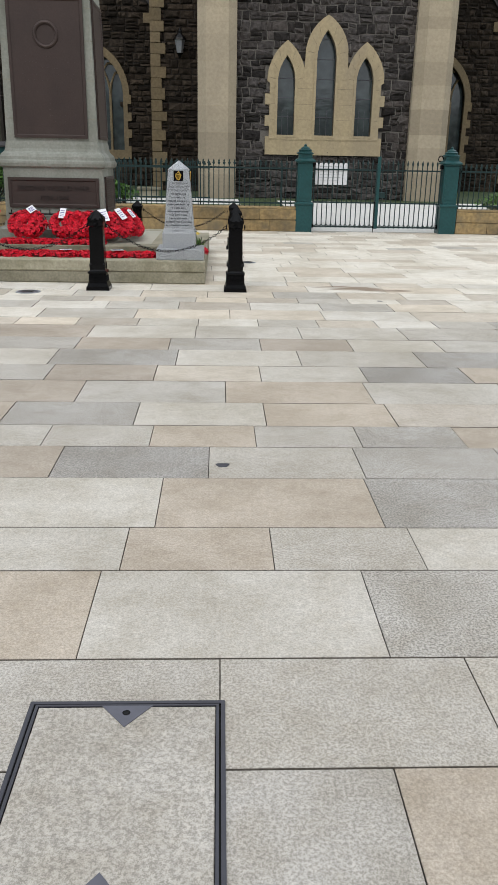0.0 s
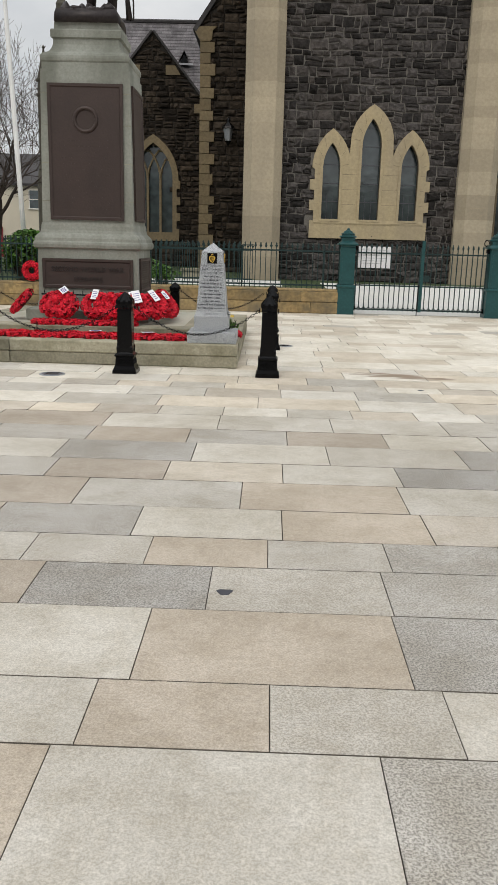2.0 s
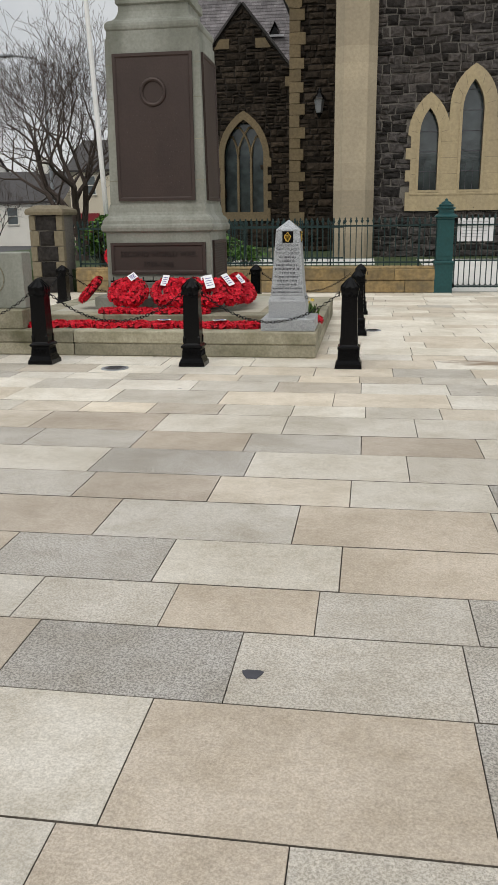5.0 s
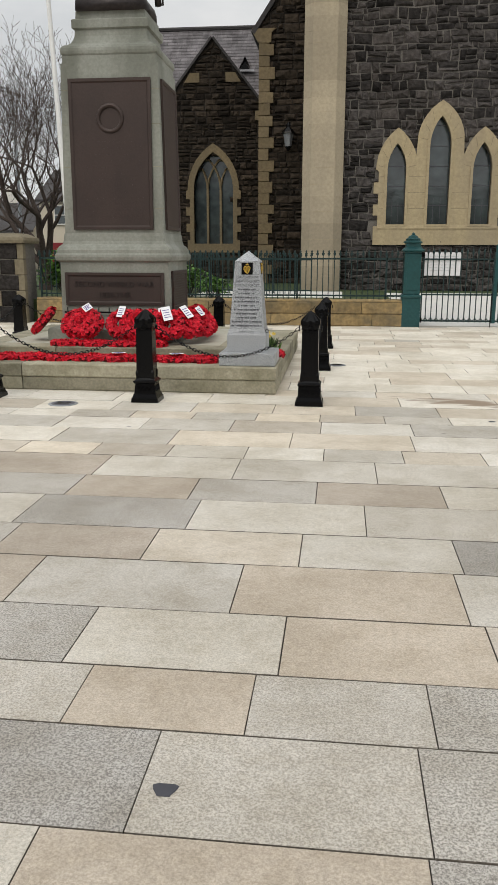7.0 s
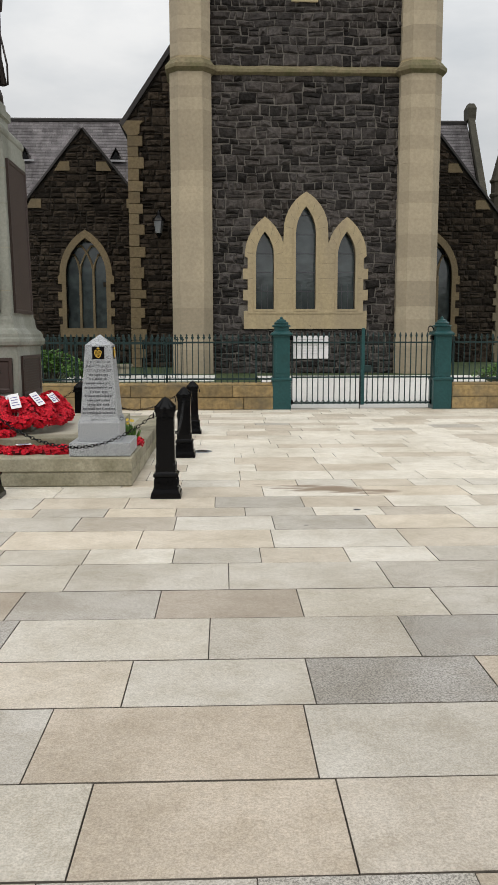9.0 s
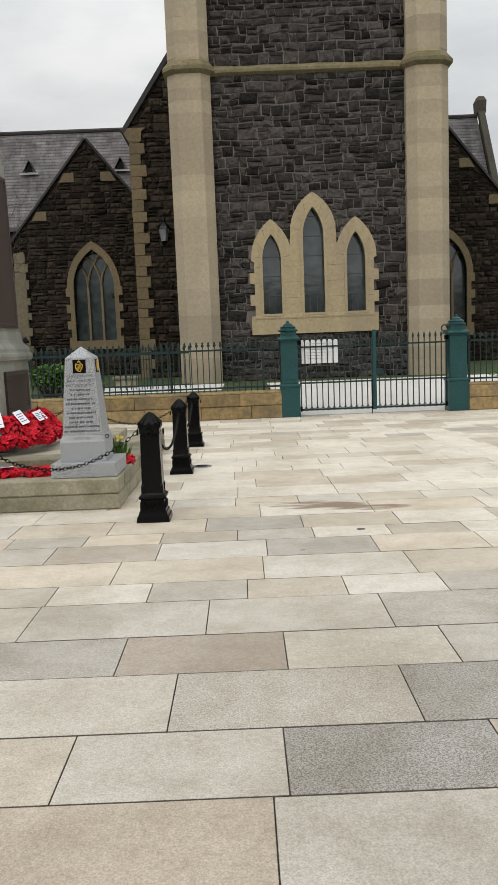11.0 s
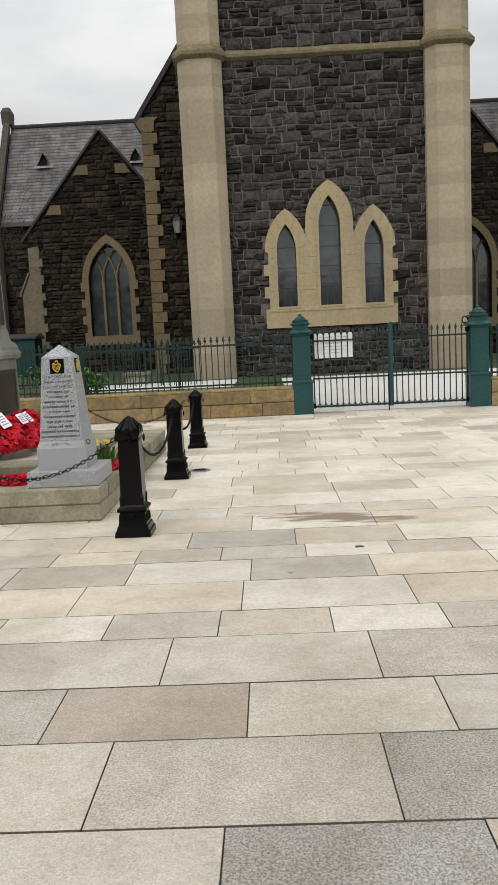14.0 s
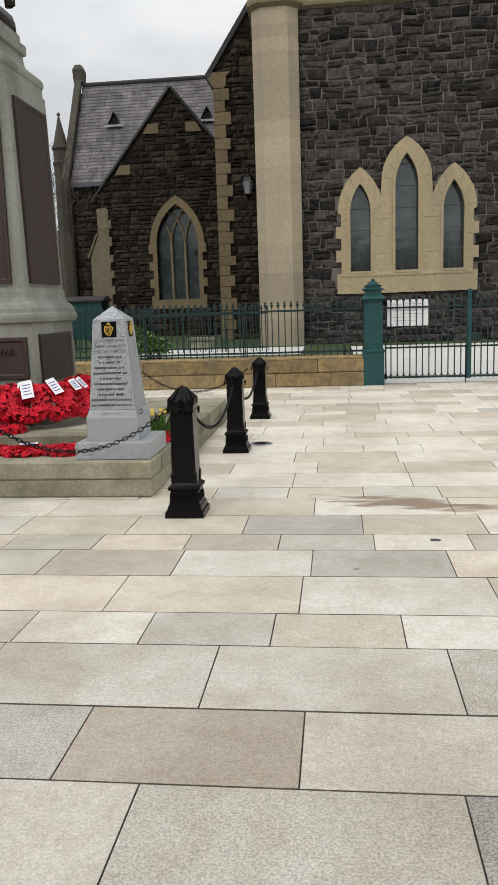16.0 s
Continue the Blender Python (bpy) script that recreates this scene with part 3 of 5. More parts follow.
def quoins(x_edge, side, y, z0, z1, wide, narrow, seed, mat=M_SAND, step=0.33, parent=church, origin=CO):
    """Alternating dressed corner stones; side +1 grows to +x."""
    z, k = z0, 0
    r = random.Random(seed)
    while z < z1 - 0.05:
        h = min(step * r.uniform(0.85, 1.2), z1 - z)
        w = (wide if k % 2 else narrow) * r.uniform(0.92, 1.08)
        xa, xb = (x_edge, x_edge + w) if side > 0 else (x_edge - w, x_edge)
        at_part("quoin", Build().box(xa, xb, y - 0.10, y + 0.02, z + 0.005, z + h - 0.005, 0.012), M_SAND_P if mat is M_SAND else mat, parent, origin=origin)
        z += h
        k += 1


quoins(-2.52, 1, NY, 0.5, 8.5, 0.50, 0.36, 4, M_NAVE)
at_part("kneeler", Build().loft([(-2.54, -2.12, NY - 0.11, NY + 0.1, 8.2), (-2.72, -2.1, NY - 0.115, NY + 0.1, 8.5), (-2.74, -1.95, NY - 0.115, NY + 0.1, 8.62)]), M_NAVE, church, origin=CO)

GY = 35.0


def gable(cx, half=2.55, ez=6.5):
    """A gabled bay with a three-light traceried window."""
    az = 9.62
    slope = (az - ez) / half
    outer_w, wz0, wsp, wap = 0.80, 1.9, 4.0, 5.45
    hole = arch(cx, outer_w, wz0, wsp, wap, 10)
    at_part("gable_wall", Build().plate([(cx - half, 0.3), (cx + half, 0.3), (cx + half, ez), (cx, az), (cx - half, ez)], [hole], GY, GY + 0.5), M_MORTAR_D, church, "brown basalt rubble gable", origin=CO)
    at_part("roof_edge", coping(Build(), cx - half - 0.2, ez - 0.25, cx, az, GY - 0.14, GY + 2.3, 0.08), M_DARKROOF, church, "dark slate verge", origin=CO)
    at_part("roof_edge", coping(Build(), cx + half + 0.2, ez - 0.25, cx, az, GY - 0.14, GY + 2.3, 0.08), M_DARKROOF, church, "dark slate verge", origin=CO)
    w = thing("window_3", "three-light pointed church window with intersecting tracery", "window", cx, GY, 1.6, kind="structure")
    o = (cx, GY, 1.6)
    out = heads_outline([(cx, 1.05, 4.0, 5.78)], 1.55, True, 0.32, 0.15)
    at_part("surround", Build().plate(out, [hole], GY - 0.10, GY + 0.12), M_NAVE, w, "buff sandstone surround", origin=o)
    at_part("pane", Build().plate(hole, [], GY + 0.24, GY + 0.26), M_GLASS, w, "dark leaded glass", origin=o)
    tr = Build()
    tw = 0.045
    for k in (-1, 1):
        mx = cx + k * 0.267
        tr.box(mx - tw, mx + tw, GY + 0.1, GY + 0.24, wz0, wsp)
        # each mullion branches into two arcs which run to the arch
        h = wap - wsp
        r = (outer_w ** 2 + h * h) / (2 * outer_w)
        for s in (-1, 1):
            pts = []
            for i in range(9):
                a = math.acos((r - outer_w) / r) * i / 8
                dx = r - r * math.cos(a)
                x, z = mx + s * dx, wsp + r * math.sin(a)
                lim_a = (x - cx)
                if abs(lim_a) > outer_w:
                    break
                zz = wsp + math.sqrt(max(0.0, r * r - (abs(lim_a) + r - outer_w) ** 2))
                pts.append((x, GY + 0.16, min(z, zz)))
                if z > zz:
                    break
            if len(pts) > 1:
                tr.tube(pts, tw, 4)
    at_part("tracery", tr, M_NAVE, w, "buff stone mullions", origin=o)

    def rake(x):
        return az - slope * abs(x - cx) - 0.04

    def skip(x, z):
        return abs(x - cx) < 0.9 and 1.7 < z < wsp + 0.75 or (abs(x - cx) < 0.6 and z < 5.3 and z > 1.7)
    rubble(church, [(a - CO[0], b_ - CO[0], c - CO[2], d - CO[2]) for a, b_, c, d in rubble_cells(cx - half, cx + half, 0.5, 9.6, int(cx * 7) + 99, 0.15, 0.24, 0.2, 0.6)],
           GY - CO[1], M_GABLE, M_GABLE, None, lambda x: rake(x + CO[0]) - CO[2], lambda x, z: skip(x + CO[0], z + CO[2]), 9)
    for bx, bz in ((-0.82, 8.22), (0.82, 8.22), (-1.98, 6.80), (1.98, 6.80)):
        at_part("dressed_block", Build().loft([(cx + bx - 0.30, cx + bx + 0.30, GY - 0.10, GY, bz - 0.19), (cx + bx - 0.30 + (0.22 if bx < 0 else 0), cx + bx + 0.30 - (0.22 if bx > 0 else 0), GY - 0.10, GY, bz + 0.16)]), M_NAVE, church, origin=CO)
    # angle buttress with sloped offset at the outer corner
    s = -1 if cx < TX else 1
    e = cx + s * half
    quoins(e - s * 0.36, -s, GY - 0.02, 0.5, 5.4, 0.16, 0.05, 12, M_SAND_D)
    vs = []
    prof2 = [(-0.38, 0.3), (0.36, 0.3), (0.36, 3.62), (0.02, 4.42), (0.02, 5.40), (-0.38, 5.45)]
    for y in (GY - 0.13, GY + 0.5):
        vs += [(e + s * d, y, z) for d, z in prof2]
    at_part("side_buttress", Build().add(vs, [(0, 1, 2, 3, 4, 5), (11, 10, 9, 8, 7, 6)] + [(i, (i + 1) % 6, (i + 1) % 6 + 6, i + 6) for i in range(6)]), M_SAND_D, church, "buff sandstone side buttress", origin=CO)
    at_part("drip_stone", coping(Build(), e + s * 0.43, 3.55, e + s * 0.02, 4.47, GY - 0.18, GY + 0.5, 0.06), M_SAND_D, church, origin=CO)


gable(-4.86, 3.05, 5.89)
gable(9.12, 3.05, 5.89)
for r_, xs in (((-2.45, 0.0), 1), ((5.8, 7.2), 2)):
    rubble(church, [(a - CO[0], b_ - CO[0], c - CO[2], d - CO[2]) for a, b_, c, d in rubble_cells(r_[0], r_[1], 0.5, 13.5, 31 + xs, 0.14, 0.24, 0.2, 0.55)],
           NY - CO[1], M_GABLE, M_GABLE, None, lambda x: nave_rake(x + CO[0]) - CO[2], None, 10 + xs)
# long wall behind the gables and its slated roof
at_part("rear_wall", Build().box(-9.2, 11.3, 35.7, 36.2, 0.3, 6.5), M_MORTAR_D, church, origin=CO)
rubble(church, [(a - CO[0], b_ - CO[0], c - CO[2], d - CO[2]) for a, b_, c, d in rubble_cells(-9.2, -7.3, 0.5, 6.5, 77, 0.15, 0.24, 0.2, 0.6)], 35.7 - CO[1], M_GABLE, M_GABLE, None, None, None, 14)
EY, EZ, RY, RZ = 35.4, 6.45, 37.8, 10.65
RX0, RX1 = -9.05, 11.2
sl = Build()
rows = 30
for i in range(rows):
    f0, f1 = i / rows, (i + 1) / rows + 0.006
    x = RX0 - (0.2 if i % 2 else 0.0)
    while x < RX1:
        w = 0.42
        xa, xb = max(x, RX0) + 0.004, min(x + w, RX1) - 0.004
        if xb > xa:
            ya, za, yb, zb = EY + (RY - EY) * f0, EZ + (RZ - EZ) * f0, EY + (RY - EY) * f1, EZ + (RZ - EZ) * f1
            j = rng.uniform(0, 0.006)
            sl.add([(xa, ya, za + 0.05 + j), (xb, ya, za + 0.05 + j), (xb, yb, zb + 0.012), (xa, yb, zb + 0.012), (xa, ya, za), (xb, ya, za)], [(0, 1, 2, 3), (4, 5, 1, 0)])
        x += w
tagged(at_part("slate_covering", sl, M_SLATE, church, "grey slate roof with pale water stains", origin=CO), kind="stuff")
rb = Build()
rb.add([(RX0, EY, EZ - 0.02), (RX1, EY, EZ - 0.02), (RX1, RY, RZ - 0.02), (RX0, RY, RZ - 0.02), (RX1, RY + 2.4, EZ), (RX0, RY + 2.4, EZ)], [(0, 1, 2, 3), (3, 2, 4, 5)])
at_part("roof_deck", rb, M_DARKROOF, church, origin=CO)
at_part("ridge", Build().tube([(RX0, RY, RZ + 0.03), (RX1, RY, RZ + 0.03)], 0.10, 8), M_DARKROOF, church, "dark ridge tiles", origin=CO)
at_part("gutter", Build().box(RX0, -7.6, EY - 0.1, EY + 0.05, EZ - 0.14, EZ - 0.0), M_PIPE, church, origin=CO)
for x in (RX0 - 0.12, RX1 + 0.12):
    cb = Build()
    d = 0.13
    cb.add([(x - d, EY - 0.3, EZ - 0.3), (x + d, EY - 0.3, EZ - 0.3), (x + d, RY, RZ + 0.25), (x - d, RY, RZ + 0.25),
            (x - d, EY - 0.3, EZ + 0.15), (x + d, EY - 0.3, EZ + 0.15), (x + d, RY, RZ + 0.62), (x - d, RY, RZ + 0.62)],
           [(4, 5, 6, 7), (0, 3, 2, 1), (0, 1, 5, 4), (1, 2, 6, 5), (2, 3, 7, 6), (3, 0, 4, 7)])
    cb.loft([(x - 0.18, x + 0.18, RY - 0.25, RY + 0.25, RZ + 0.1), (x - 0.2, x + 0.2, RY - 0.28, RY + 0.28, RZ + 0.6), (x - 0.12, x + 0.12, RY - 0.16, RY + 0.16, RZ + 0.8)])
    at_part("gable_coping", cb, M_SOOT, church, "weathered stone coping", origin=CO)
    at_part("end_wall", Build().add([(x, EY, 0.3), (x, RY + 2.4, 0.3), (x, RY + 2.4, EZ), (x, RY, RZ), (x, EY, EZ), (x + 0.1, EY, 0.3), (x + 0.1, RY + 2.4, 0.3), (x + 0.1, RY + 2.4, EZ), (x + 0.1, RY, RZ), (x + 0.1, EY, EZ)],
            [(0, 1, 2, 3, 4), (9, 8, 7, 6, 5), (0, 4, 9, 5)]), M_MORTAR_D, church, origin=CO)
for vx in (-7.52, -3.78):
    f = 0.55
    y, z = EY + (RY - EY) * f, EZ + (RZ - EZ) * f
    vb = Build()
    vb.add([(vx - 0.3, y - 0.12, z), (vx + 0.3, y - 0.12, z), (vx, y - 0.12, z + 0.55), (vx, y + 0.55, z + 0.58)], [(0, 2, 3), (1, 3, 2)])
    at_part("roof_vent", vb, M_DARKROOF, church, "small triangular slate roof vent", origin=CO)
    at_part("vent_louvre", Build().add([(vx - 0.2, y - 0.08, z + 0.03), (vx + 0.2, y - 0.08, z + 0.03), (vx, y - 0.08, z + 0.4)], [(0, 1, 2)]), M_BLACK, church, origin=CO)
    at_part("lead_apron", Build().add([(vx - 0.40, y - 0.19, z - 0.03), (vx + 0.40, y - 0.19, z - 0.03), (vx + 0.36, y - 0.1, z + 0.07), (vx - 0.36, y - 0.1, z + 0.07)], [(0, 1, 2, 3)]), M_LEAD, church, origin=CO)
for px in (-9.56, 12.05):
    at_part("pinnacle", Build().lathe(px, 36.0, [(0.46, 0.3), (0.46, 3.9), (0.33, 4.7), (0.31, 7.25), (0.36, 7.30), (0.36, 7.38), (0.30, 7.42), (0.30, 7.84), (0.37, 7.88), (0.37, 7.94), (0.31, 7.98), (0.03, 9.12), (0.07, 9.16), (0.07, 9.2), (0.01, 9.27)], 8), M_SOOT, church, "weathered stone pinnacle", origin=CO)
# downpipe in the angle
at_part("downpipe", Build().tube([(-2.72, 34.75, 0.5), (-2.72, 34.75, 6.7), (-2.72, 34.95, 6.9)], 0.06, 8), M_PIPE, church, "grey downpipe", origin=CO)
at_part("rain_hopper", Build().loft([(-2.80, -2.64, 34.68, 34.9, 6.5), (-2.9, -2.54, 34.6, 34.95, 6.85), (-2.9, -2.54, 34.6, 34.95, 6.95)]), M_PIPE, church, origin=CO)
# tower stones
def under_arch(x, z, cx, half, z0, spring, apex):
    """Whether a point lies within a pointed arch."""
    if not z0 < z < apex:
        return False
    return abs(x - cx) < (half if z < spring else half * math.sqrt(max(0.0, 1 - (z - spring) / (apex - spring))))


rubble(tower, [(a - TO[0], b_ - TO[0], c - TO[2], d - TO[2]) for a, b_, c, d in rubble_cells(TX - 2.62, TX + 2.56, 0.5, 8.56, 21) + rubble_cells(TX - 2.62, TX + 2.56, 8.78, 14.5, 22)],
       0.0, M_BASALT, M_BASALT_P, lambda c: 1.0 < c[2] + 0.5 < 5.9 and c[2] + 0.5 > 1.1, None,
       lambda x, z: any(under_arch(x, z + 0.5, *spec) for spec in ((-SIDE, 0.50, 1.95, 3.75, 4.72), (0.0, 0.56, 1.95, 4.45, 5.38), (SIDE, 0.50, 1.95, 3.75, 4.72), (0.0, 1.3, 1.95, 3.7, 3.72), (-0.08, 0.24, 10.5, 11.75, 12.25))), 5, True)

# wall lantern
lan = thing("wall_lantern", "black iron wall lantern with clear glass on the church", "lantern", -1.5, 29.94, 5.0)
part("bracket", Build().tube([(0, 0, 0.55), (0, -0.22, 0.72), (0, -0.34, 0.55)], 0.025, 6), M_BLACK, lan)
part("glass_body", Build().lathe(0, -0.34, [(0.10, -0.05), (0.17, 0.35)], 6), M_STEELG, lan, "pale glass panes")
part("roof", Build().lathe(0, -0.34, [(0.23, 0.35), (0.2, 0.42), (0.07, 0.55), (0.07, 0.62), (0.02, 0.7)], 6), M_BLACK, lan)
part("base", Build().lathe(0, -0.34, [(0.02, -0.2), (0.06, -0.12), (0.12, -0.05)], 6), M_BLACK, lan)

# ---- boundary wall, railings, gate ----
FY = 19.35


def low_wall(name, x0, x1, seed):
    ob = thing(name, "low golden sandstone boundary wall under railings", "wall", x0, FY, 0, kind="structure")
    part("core", Build().box(0, x1 - x0, -0.13, 0.2, -0.01, 0.50), M_SAND_D, ob)
    r = random.Random(seed)
    for z, h in ((0.0, 0.26), (0.26, 0.245)):
        x = 0.0
        while x < x1 - x0 - 0.05:
            w = r.uniform(0.6, 1.25)
            xb = min(x + w, x1 - x0)
            if x1 - x0 - xb < 0.3:
                xb = x1 - x0
            part("stone_block", Build().box(x + 0.005, xb - 0.005, -0.18 - r.uniform(0, 0.02), -0.1, z + 0.004, z + h - 0.004, 0.014), M_KERB, ob)
            x = xb
    part("coping", Build().loft([(0, x1 - x0, -0.17, 0.22, 0.508), (0, x1 - x0, -0.17, 0.22, 0.535), (0, x1 - x0, -0.1, 0.15, 0.56)]), M_KERB, ob)
    return ob


low_wall("wall_west", -6.35, 1.66, 3)
low_wall("wall_east", 5.46, 13.0, 4)


def spear(b, x, z0, z1, r=0.009):
    """A railing bar with a small lily head."""
    b.box(x - r, x + r, -r, r, z0, z1 - 0.12)
    b.loft([(x - 0.012, x + 0.012, -0.01, 0.01, z1 - 0.12), (x - 0.034, x + 0.034, -0.012, 0.012, z1 - 0.075), (x - 0.014, x + 0.014, -0.01, 0.01, z1 - 0.055), (x - 0.02, x + 0.02, -0.012, 0.012, z1 - 0.035), (x - 0.003, x + 0.003, -0.003, 0.003, z1)])


bar_mesh = Build()
spear(bar_mesh, 0, 0, 1.04)
BAR = bar_mesh.mesh("bar", M_TEALD)


def railing(x0, x1, y, z0, label="dark green iron railings with lily-shaped heads", step=0.12):
    ob = thing("railing", label, "railing", x0, y, z0, kind="structure")
    n = int((x1 - x0) / step)
    for i in range(n + 1):
        o = new("bar", BAR)
        o.parent = ob
        o.matrix_basis = pose(i * (x1 - x0) / n, 0, 0)
    for z in (0.09, 0.86):
        part("rail", Build().box(0, x1 - x0, -0.014, 0.014, z - 0.018, z + 0.018), M_TEALD, ob)
    for k in range(int((x1 - x0) / 1.9) + 1):
        x = min(k * 1.9 + 0.02, x1 - x0)
        part("standard", Build().box(x - 0.013, x + 0.013, -0.014, 0.014, -0.02, 0.96), M_TEALD, ob)
        part("stay", Build().tube([(x, 0.0, 0.75), (x, 0.28, 0.2), (x, 0.3, -0.05)], 0.012, 5), M_TEALD, ob)
    return ob


railing(-6.3, 1.66, FY, 0.545)
railing(5.5, 12.9, FY, 0.545)
railing(-3.3, -0.4, 22.6, 0.50, "teal iron ramp railing beside the church path", 0.13)
railing(-9.4, -3.5, 24.2, 0.50, "teal iron ramp railing beside the church path", 0.13)


def gate_pier(x):
    ob = thing("gate_pier", "teal painted cast-iron gate pier with domed cap", "gate pier", x, FY, 0, "gate piers")
    part("plinth", Build().box(-0.195, 0.195, -0.195, 0.195, -0.01, 0.60, 0.006), M_TEAL, ob)
    part("plinth_moulding", Build().loft([(-0.2, 0.2, -0.2, 0.2, 0.60), (-0.212, 0.212, -0.212, 0.212, 0.62), (-0.212, 0.212, -0.212, 0.212, 0.645), (-0.175, 0.175, -0.175, 0.175, 0.675)]), M_TEAL, ob)
    part("shaft", Build().box(-0.17, 0.17, -0.17, 0.17, 0.67, 1.52, 0.012), M_TEAL, ob)
    part("panel", Build().box(-0.115, 0.115, -0.176, -0.165, 0.76, 1.44, 0.004), M_TEAL, ob)
    part("capital", Build().loft([(-0.172, 0.172, -0.172, 0.172, 1.52), (-0.175, 0.175, -0.175, 0.175, 1.545), (-0.225, 0.225, -0.225, 0.225, 1.565), (-0.225, 0.225, -0.225, 0.225, 1.585), (-0.15, 0.15, -0.15, 0.15, 1.645), (-0.15, 0.15, -0.15, 0.15, 1.72)]), M_TEAL, ob)
    part("cap", Build().lathe(0, 0, [(0.17, 1.72), (0.20, 1.735), (0.20, 1.755), (0.15, 1.77), (0.15, 1.80), (0.165, 1.81), (0.105, 1.835), (0.10, 1.86), (0.06, 1.88), (0.03, 1.90), (0.035, 1.92), (0.006, 1.945)], 14), M_TEAL, ob)
    return ob


gate_pier(1.84)
gate_pier(5.25)


def gate_leaf(x0, x1, hinge_left):
    ob = thing("gate_leaf", "closed dark green wrought-iron gate leaf", "gate", x0, FY, 0, "gate leaves")
    w = x1 - x0
    n = 13
    for i in range(1, n):
        b = Build()
        x = w * i / n
        b.box(x - 0.010, x + 0.010, -0.010, 0.010, 0.09, 1.52)
        b.lathe(x, 0, [(0.012, 1.50), (0.026, 1.54), (0.02, 1.57), (0.004, 1.62)], 6)
        part("bar", b, M_TEALD, ob)
    for z in (0.12, 0.67, 1.40):
        part("rail", Build().box(0, w, -0.014, 0.014, z - 0.016, z + 0.016), M_TEALD, ob)
    for i in range(n):
        xa, xb = w * i / n, w * (i + 1) / n
        part("foot_arch", Build().tube([(xa + (xb - xa) * k / 6, -0.016, 0.135 + 0.055 * (abs(k - 3) / 3) ** 2) for k in range(7)], 0.008, 4), M_TEALD, ob)
    for x, hw, tip in ((0.02, 0.012 if hinge_left else 0.035, 1.54 if hinge_left else 1.70), (w - 0.015, 0.012, 1.54)):
        part("stile", Build().box(x - hw, x + hw, -0.02, 0.02, 0.08, tip, 0.006), M_TEALD if hinge_left or x > 0.1 else M_TEAL, ob)
    if not hinge_left:
        part("lock_case", Build().box(0.06, 0.2, -0.03, 0.03, 0.78, 0.92, 0.01), M_TEALD, ob)
    hx = 0.0 if hinge_left else w
    for z in (0.10, 1.45):
        part("hinge", Build().box(hx - 0.04, hx + 0.04, -0.05, 0.05, z, z + 0.09, 0.01), M_BLACK, ob)
    if not hinge_left:
        part("scroll", Build().tube([(w - 0.06 + 0.07 * math.cos(a) * (1 - a / 9), 0, 1.66 + 0.1 * math.sin(a) * (1 - a / 9)) for a in [k * 0.5 for k in range(12)]], 0.012, 5), M_BLACK, ob)
    else:
        part("drop_bolt", Build().tube([(w - 0.03, -0.03, 0.0), (w - 0.03, -0.03, 0.7)], 0.012, 5), M_BLACK, ob)
    return ob


gate_leaf(2.05, 3.545, True)
gate_leaf(3.56, 5.06, False)
sign = thing("notice_board", "white notice board with dark lettering behind the gate bars", "notice board", 2.47, FY + 0.012, 1.06)
part("board", Build().box(-0.37, 0.37, 0, 0.03, 0, 0.48, 0.006), M_CARD, sign)
for i in range(6):
    part("text_bar", Build().box(-0.28 + 0.02 * (i % 2), 0.26 - 0.05 * (i % 3), -0.004, 0.001, 0.40 - i * 0.06, 0.406 - i * 0.06), M_STEELG, sign)

# stone pier at the west corner
sp = thing("stone_pier", "buff stone gate pier with dark basalt panel and coping", "pier", -6.92, FY, 0)
part("core", Build().box(-0.42, 0.42, -0.3, 0.4, -0.01, 1.72), M_MORTAR, sp)
for k, (z, h) in enumerate(((0.0, 0.36), (0.36, 0.34), (0.70, 0.34), (1.04, 0.34), (1.38, 0.34))):
    w = 0.24 if k % 2 else 0.16
    part("quoin", Build().box(-0.45, -0.45 + w, -0.34, -0.2, z + 0.005, z + h - 0.005, 0.012), M_SAND_D, sp)
    part("quoin", Build().box(0.45 - w, 0.45, -0.34, -0.2, z + 0.005, z + h - 0.005, 0.012), M_SAND_D, sp)
    part("basalt_stone", Build().add(*rock((-0.45 + w, 0.45 - w, z, z + h), -0.3, rng, None, 0.01, 0.06)), M_BASALT_P, sp)
part("coping", Build().loft([(-0.5, 0.5, -0.4, 0.5, 1.72), (-0.52, 0.52, -0.42, 0.52, 1.78), (-0.5, 0.5, -0.4, 0.5, 1.84), (-0.3, 0.3, -0.25, 0.3, 1.93)]), M_SAND_D, sp)
sp.scale = (0.86, 1, 1)
low_wall("wall_far_west", -16, -8.6, 6)

# ---- memorial ----
MX, MY, STEP_Y, DEEP = -2.48, 12.69, 12.78, 0.85
steps = thing("memorial_steps", "two-tier weathered stone platform with damp green staining", "steps", MX, STEP_Y, 0)


